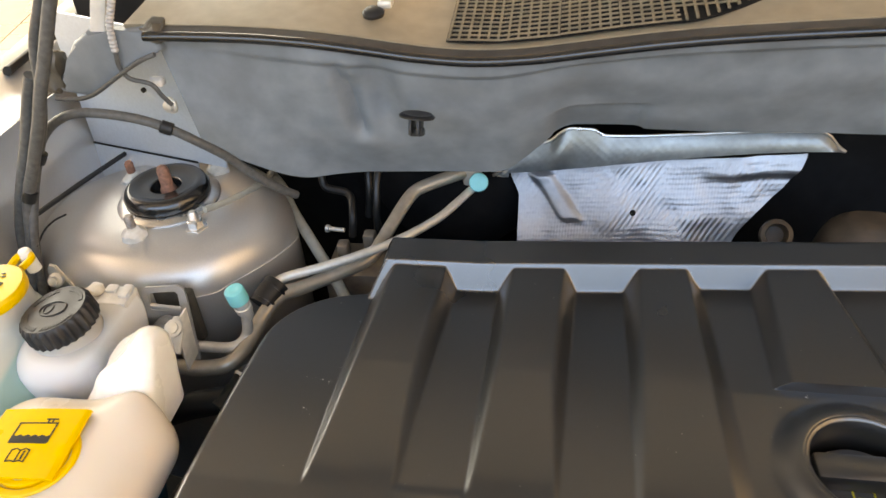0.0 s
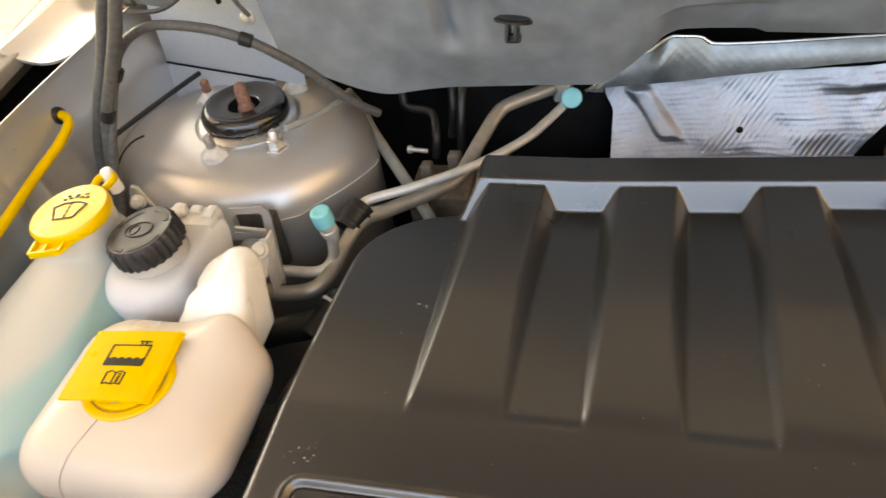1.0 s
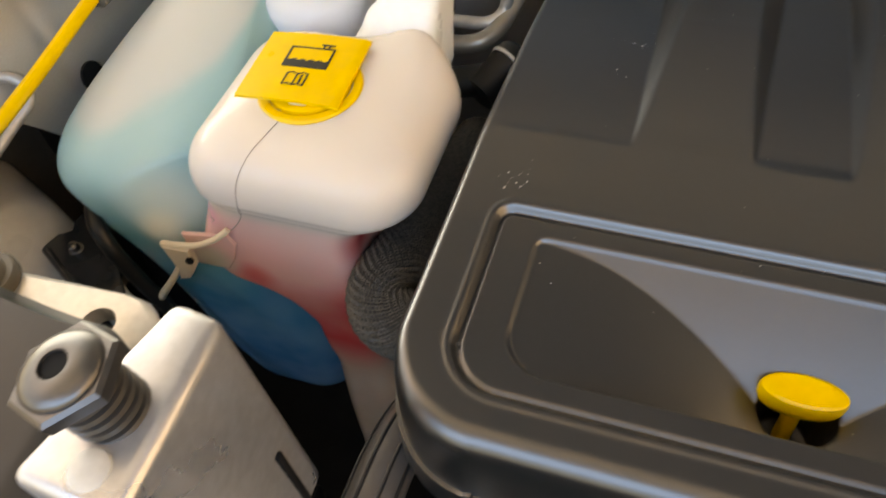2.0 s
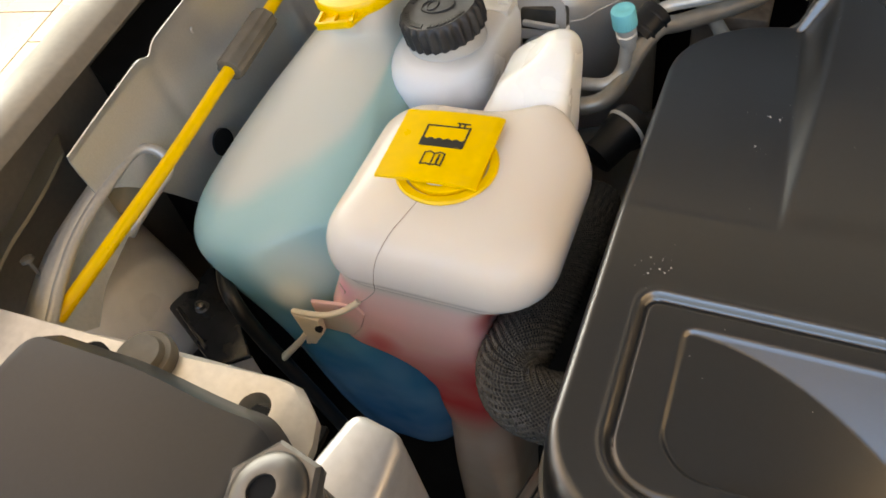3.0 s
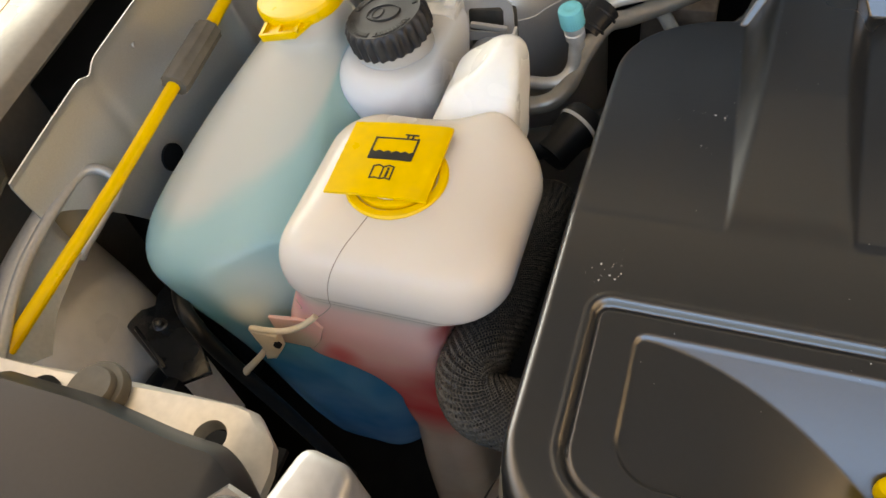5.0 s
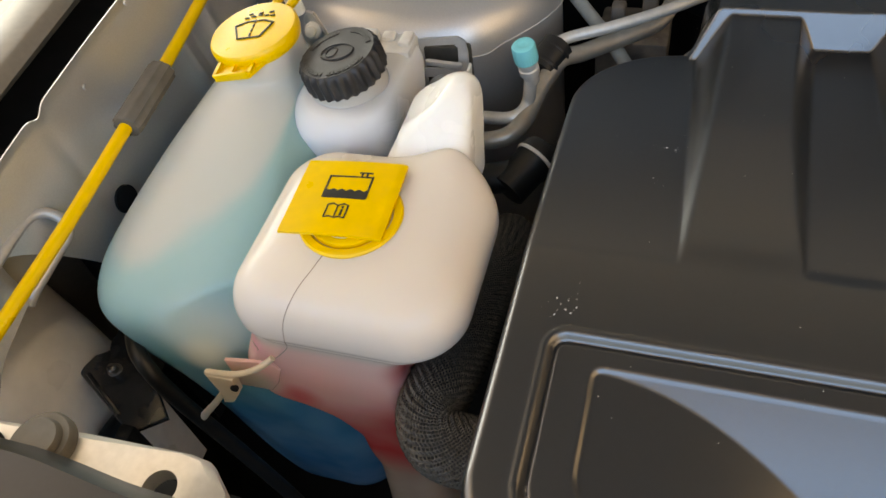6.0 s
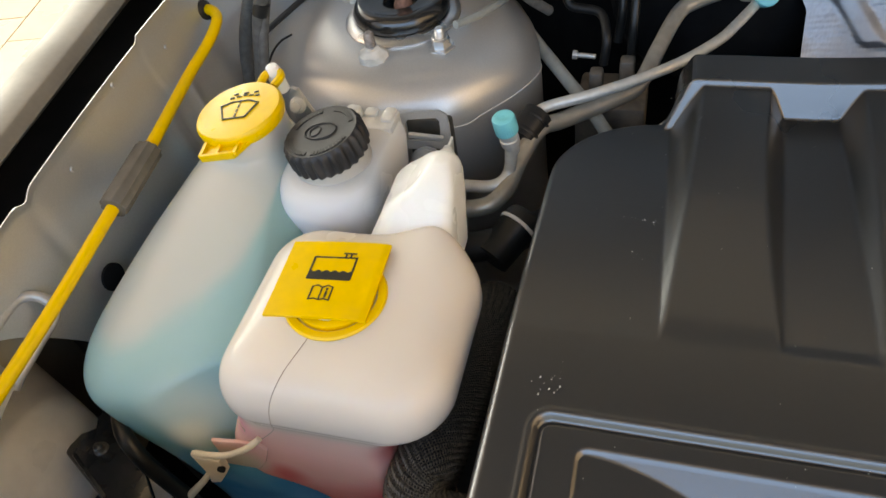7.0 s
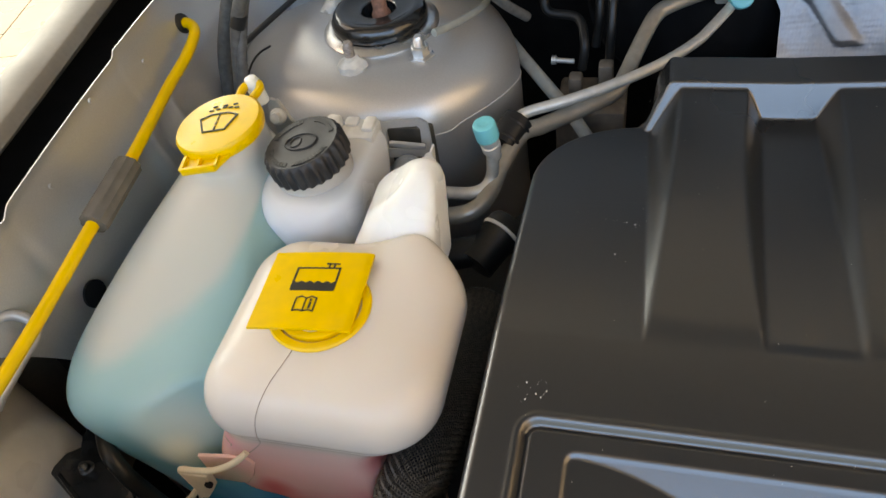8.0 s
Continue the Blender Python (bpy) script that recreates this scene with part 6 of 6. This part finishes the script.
    block(bm, (-0.49, 0.10, 0.60), (-0.475, 0.15, 0.68), 0.006)
    lone("lower_crossmember", bm, DARK, "black crossmember low behind the headlamp", "car body", kind="structure")

    # upper tie bar
    bar = thing("front_tie_bar", (-0.45, 0.09, 0.93), "plated steel tie bar with a rubber plug and a hole", "car body", kind="structure")
    bm = bmesh.new()
    outline = [(-0.64, 0.02), (-0.64, 0.098), (-0.54, 0.103), (-0.489, 0.105), (-0.420, 0.1105), (-0.362, 0.1125), (-0.351, 0.111), (-0.337, 0.099), (-0.333, 0.087), (-0.331, 0.05), (-0.331, 0.0)]
    pierced(bm, outline, 0.934, 0.944, (-0.3675, 0.0935), 0.0085, 0.003)
    part("bar", bm, ZINC, bar)
    # dark sheet stands for the shade seen through the hole
    bm = block(bmesh.new(), (-0.400, 0.070, 0.905), (-0.345, 0.108, 0.910), 0.001)
    part("hole_backing", bm, DARK, bar, "dark sheet below the drilled hole")
    bm = lathe(bmesh.new(), [(0.0165, 0.944), (0.0165, 0.948), (0.0150, 0.950), (0.0120, 0.950), (0.0115, 0.952), (0.0105, 0.9535), (0.003, 0.9535)], (-0.435, 0.0985, 0), (0, 0, 1), 40)
    plug = part("plug", bm, GRIP, bar, "grey rubber plug")
    bm = lathe(bmesh.new(), [(0.0095, 0.944), (0.0095, 0.947), (0.007, 0.9475)], (-0.465, 0.091, 0), (0, 0, 1), 28)
    part("small_plug", bm, DARK, bar)

    # dark trim over the nose of the car
    def trim(u, v):
        x = -0.494 + 0.172 * u
        back = 0.0945 - 0.006 * step(0.35, 0.80, u) - 0.026 * step(0.80, 1.06, u) ** 1.3 - 0.014 * step(0.10, 0.0, u) ** 2
        y = back - 0.30 * v
        z = 0.966 - 0.010 * (1 - math.sqrt(max(0, 1 - (1 - min(1, v / 0.035)) ** 2))) - 0.10 * v ** 2 - 0.010 * step(0.85, 1.0, u) - 0.010 * step(0.05, 0.0, u) ** 2
        return Vector((x - 0.03 * v * (1 - u), y, z))

    bm = sheet(trim, 60, 40, 0.006, (0, 0, -1))
    lone("nose_trim", bm, mat("satin_charcoal_trim", (0.022, 0.0215, 0.0215), 0.34, spec=0.4, vary=0.05, grain=400, bump=0.1, bump_scale=900, rough_vary=0.04), "satin charcoal plastic trim over the car's nose", "car trim", kind="structure")

    # bump-stop bracket with its hexagonal buffer
    box = thing("bump_stop_bracket", (-0.29, 0.05, 0.93), "pressed bare steel bracket under the bonnet buffer", "bracket")
    def pressing(z, grow):
        pts = [(-0.2915, 0.0830), (-0.2695, 0.0795), (-0.2665, 0.0080), (-0.3100, 0.0110)]
        cx, cy = -0.2885, 0.046
        return [(x + math.copysign(grow, x - cx), y + math.copysign(grow, y - cy), z) for x, y in pts]

    bm = bridge(bmesh.new(), [pressing(0.868, 0.0020), pressing(1.011, 0.0)])
    bmesh.ops.bevel(bm, geom=[e for e in bm.edges if max(v.co.z for v in e.verts) > 0.95], offset=0.0055, segments=4, affect="EDGES", profile=0.5)
    part("pressing", bm, mat("brushed_bare_steel", (0.56, 0.575, 0.60), 0.36, metal=0.75, vary=0.07, grain=180, bump=0.08, stain=(0.42, 0.40, 0.37), stain_scale=18, stain_amount=0.3), box, sharp=60)
    bm = block(bmesh.new(), (-0.2720, 0.0635, 0.866), (-0.2655, 0.0675, 0.926), 0.001)
    part("slot", bm, DARK, box, "dark slot cut in its flank")
    bm = lathe(bmesh.new(), [(0.0072, -0.0006), (0.0066, 0.0009), (0.0045, 0.0017), (0.0015, 0.0020)], (-0.2835, 0.0205, 1.0112), (0.05, 0, 1), 20)
    part("wax_drop", bm, GREASE, box, "pale drop of wax")
    stop = thing("bonnet_buffer", (-0.288, 0.037, 1.011), "dull grey steel hexagonal screw-in bonnet buffer", "buffer")
    ax = Vector((-0.15, -0.05, 1)).normalized()
    at = Vector((-0.2918, 0.0390, 1.0333)) - ax * 0.0300
    prof = [(0.0085, 0.004)]
    for k in range(5):
        prof += [(0.0124, 0.0060 + 0.0042 * k), (0.0121, 0.0078 + 0.0042 * k), (0.0098, 0.0084 + 0.0042 * k), (0.0098, 0.0098 + 0.0042 * k)]
    part("thread", lathe(bmesh.new(), prof + [(0.0100, 0.0278)], at, ax, 40), mat("dark_oiled_thread", (0.10, 0.092, 0.085), 0.28, metal=0.6, vary=0.2, bump=0.1), stop, "coarse dark thread")
    steel = mat("dull_turned_steel", (0.135, 0.132, 0.13), 0.25, metal=0.85, vary=0.10, grain=120, bump=0.06)
    turn = Matrix.Rotation(radians(-14), 3, "Z")
    bm = lathe(bmesh.new(), [(0.0160, 0.0268), (0.0176, 0.0274), (0.0180, 0.0318), (0.0164, 0.0330)], (0, 0, 0), (0, 0, 1), 6)
    part("hex_head", moved(bm, Matrix.Translation(at) @ Vector((0, 0, 1)).rotation_difference(ax).to_matrix().to_4x4() @ turn.to_4x4()), steel, stop, sharp=20)
    part("dome", lathe(bmesh.new(), [(0.0126, 0.0312), (0.0124, 0.0326), (0.0136, 0.0329), (0.0136, 0.0337), (0.0126, 0.0351), (0.0104, 0.0364), (0.0064, 0.0373), (0.0050, 0.0372), (0.0046, 0.034)], at, ax, 48), steel, stop)
    part("socket", lathe(bmesh.new(), [(0.0048, 0.0310), (0.0048, 0.0362), (0.001, 0.0362)], at, ax, 24), DARK, stop, "black socket hole")

    # fan shroud and castings below the cover's front edge
    run = [(-0.2470, 0.020, 0.832), (-0.2465, 0.060, 0.836), (-0.2455, 0.087, 0.838), (-0.2445, 0.106, 0.838), (-0.2420, 0.126, 0.836), (-0.2365, 0.147, 0.830), (-0.2250, 0.170, 0.810)]
    duct = thing("air_duct", (-0.245, 0.09, 0.78), "grey-brown ribbed plastic duct under the engine cover's corner", "duct")
    part("tube", tube(bmesh.new(), run, 0.0150, 16, 8), mat("dusty_duct_plastic", (0.085, 0.075, 0.068), 0.40, vary=0.15, bump=0.15), duct)
    for g in (-62, -20, 22, 58):
        part("rib", tube(bmesh.new(), [Vector(p) + Vector((0.0152 * math.sin(radians(g)), 0, 0.0152 * math.cos(radians(g)))) for p in run], 0.0011, 8), RUBBER, duct)
    bm = bmesh.new()
    rng = random.Random(8)
    for k in range(9):
        q = (-0.215 + 0.022 * k + rng.uniform(-0.004, 0.004), 0.075 + rng.uniform(-0.015, 0.01), 0.80 + rng.uniform(-0.01, 0.015))
        lathe(bm, [(0.014, -0.02), (0.016, 0.0), (0.011, 0.010), (0.004, 0.013)], q, (rng.uniform(-0.4, 0.4), -0.4, 1), 12)
    lone("engine_casting", bm, mat("sandy_cast_alloy", (0.42, 0.37, 0.30), 0.6, metal=0.4, vary=0.2, bump=0.5, bump_scale=120), "rough sandy cast alloy in front of the engine", "engine")


build_front()


# ---- left rear corner ----
def build_looms():
    def cable(points, r, label, material=LOOM, per=8, wave=0.0, pitch=0.005):
        return lone("cable_loom", tube(bmesh.new(), points, r, 12, per, wave, pitch), material, label, "cable", "cable looms")

    cable([(-0.520, 0.500, 0.86), (-0.513, 0.515, 0.90), (-0.501, 0.53, 0.963), (-0.481, 0.533, 1.003), (-0.459, 0.535, 1.045), (-0.443, 0.537, 1.08), (-0.430, 0.54, 1.107), (-0.408, 0.545, 1.155), (-0.39, 0.55, 1.19)], 0.0058, "thick dusty cable loom rising to the bonnet hinge")
    cable([(-0.508, 0.500, 0.86), (-0.503, 0.52, 0.93), (-0.492, 0.538, 0.98), (-0.470, 0.548, 1.03), (-0.455, 0.55, 1.07), (-0.442, 0.55, 1.116), (-0.421, 0.55, 1.154), (-0.405, 0.55, 1.185)], 0.0046, "dusty cable loom strapped beside a thicker one")
    cable([(-0.536, 0.515, 0.84), (-0.534, 0.530, 0.89), (-0.530, 0.540, 0.93), (-0.512, 0.545, 0.975), (-0.492, 0.552, 1.02), (-0.478, 0.556, 1.055), (-0.462, 0.556, 1.085)], 0.0062, "dusty bulging cable sleeve beside the wing")
    cable([(-0.490, 0.548, 0.995), (-0.480, 0.556, 1.018), (-0.462, 0.562, 1.035), (-0.436, 0.566, 1.043), (-0.39, 0.567, 1.039), (-0.357, 0.57, 1.027), (-0.334, 0.580, 1.006), (-0.318, 0.594, 0.983), (-0.300, 0.606, 0.955), (-0.286, 0.617, 0.934), (-0.272, 0.635, 0.912)], 0.0045, "dusty cable loom arching over the strut tower")
    bm = lathe(bmesh.new(), [(0.0050, -0.006), (0.0062, -0.005), (0.0062, 0.005), (0.0050, 0.006)], (-0.357, 0.57, 1.027), (0.83, 0.15, -0.4), 16)
    lone("loom_clip", bm, RUBBER, "black clip round the arching cable loom", "clip")
    cable([(-0.482, 0.600, 1.040), (-0.465, 0.600, 1.039), (-0.442, 0.600, 1.044), (-0.410, 0.600, 1.063), (-0.385, 0.600, 1.078), (-0.365, 0.600, 1.086)], 0.0022, "thin black cable along the bulkhead corner")
    cable([(-0.380, 0.603, 1.165), (-0.392, 0.603, 1.135), (-0.402, 0.603, 1.111), (-0.405, 0.603, 1.087)], 0.0032, "washer hose in a pale coiled sleeve", mat("grey_coil_sleeve", (0.46, 0.45, 0.44), 0.4, vary=0.15), 26, 0.0006, 0.004)
    cable([(-0.405, 0.603, 1.087), (-0.406, 0.603, 1.072), (-0.400, 0.604, 1.060), (-0.381, 0.605, 1.054), (-0.374, 0.606, 1.042), (-0.369, 0.610, 1.030)], 0.0022, "thin black wire ending at the earth bolt")
    # black tube stands in for the dark seam between sheet and tower
    cable([(-0.496, 0.700, 0.921), (-0.499, 0.660, 0.927), (-0.502, 0.600, 0.936), (-0.505, 0.535, 0.945)], 0.0028, "black tube for the dark seam along the edge of the strut tower", RUBBER)
    cable([(-0.4960, 0.5640, 0.9260), (-0.4985, 0.5480, 0.9295), (-0.5000, 0.5320, 0.9285), (-0.5005, 0.5150, 0.9215)], 0.0010, "thin loose black wire end over the strut tower", RUBBER)
    for q, way in (((-0.4970, 0.5315, 0.9710), (0.45, 0.15, 0.88)), ((-0.4800, 0.5440, 1.0070), (0.5, 0.2, 0.85))):
        bm = lathe(bmesh.new(), [(0.0050, -0.006), (0.0068, -0.0055), (0.0070, 0.0), (0.0068, 0.0055), (0.0050, 0.006)], q, way, 16)
        lone("loom_tape", bm, RUBBER, "black tape wrapped round the cable loom", "tape", "loom tapes")
    hinge = thing("rear_hinge", (-0.42, 0.61, 1.04), "grey felt-covered bonnet hinge with dusty foam", "hinge")
    bm = bmesh.new()
    slab(bm, [(-0.432, -1.104), (-0.400, -1.102), (-0.366, -1.106), (-0.362, -1.086), (-0.385, -1.074), (-0.412, -1.060), (-0.436, -1.045), (-0.452, -1.038), (-0.484, -1.043), (-0.478, -1.055), (-0.458, -1.074), (-0.450, -1.092)], -0.626, -0.608, 0.004)
    part("leaf", moved(bm, Matrix(((1, 0, 0, 0), (0, 0, -1, 0), (0, -1, 0, 0), (0, 0, 0, 1)))), FELT, hinge)
    bm = bmesh.new()
    block(bm, (-0.427, 0.610, 1.095), (-0.412, 0.618, 1.24), 0.002, pose(0, 0, 0, 0, 20, 0))
    part("arm", moved(bm, pose(0.022, 0, 0)), SEALER, hinge, "pale painted hinge arm")
    for name, lo, hi in (("foam", (-0.500, 0.604, 1.042), (-0.470, 0.628, 1.082)), ("foam", (-0.377, 0.606, 1.092), (-0.356, 0.624, 1.112))):
        bm = block(bmesh.new(), lo, hi, 0.007)
        bmesh.ops.subdivide_edges(bm, edges=bm.edges, cuts=2, use_grid_fill=True)
        for v in bm.verts:
            v.co += Vector((noise.noise(v.co * 130), noise.noise(v.co * 110 + Vector((5, 0, 0))), noise.noise(v.co * 120 + Vector((0, 7, 0))))) * 0.006
        part(name, bm, GRIP, hinge, "frayed brown foam")


build_looms()


def build_bonnet():
    """The open bonnet overhead, itself unseen; its tones are set for what the gloss of the plastics mirrors."""
    def skin(u, v):
        a = radians(55)
        run = 1.05 * v
        return Vector((-0.72 + 1.56 * u, 0.745 - run * math.cos(a), 1.135 + run * math.sin(a) + 0.03 * math.sin(math.pi * u)))

    lid = thing("bonnet", (0.06, 0.74, 1.14), "open bonnet with a pale painted underside, standing over the engine bay", "bonnet", kind="structure")
    bm = sheet(lambda u, v: skin(u, 0.12 + 0.88 * v), 20, 14, 0.02, (0, 0.6, 0.8))
    part("inner_skin", bm, mat("bonnet_lining", (0.80, 0.68, 0.52), 0.6, vary=0.1, grain=20, bump=0.2, bump_scale=100), lid)
    bm = sheet(lambda u, v: skin(0.10 + 0.80 * u, 0.27 + 0.62 * v) + Vector((0, -0.6, -0.8)) * 0.012, 20, 14, 0.012, (0, 0.6, 0.8))
    part("sound_pad", bm, mat("grey_felt_pad", (0.145, 0.141, 0.138), 0.85, vary=0.1, grain=60, bump=0.3, bump_scale=200), lid, "dark grey felt sound pad")
    # unseen strip added to brighten what the engine cover mirrors
    bm = sheet(lambda u, v: skin(u, 0.119 * v), 20, 3, 0.02, (0, 0.6, 0.8))
    part("rear_strip", bm, SILVER_PAINT, lid, "unseen silver strip along the rear edge, added to brighten reflections")


build_bonnet()
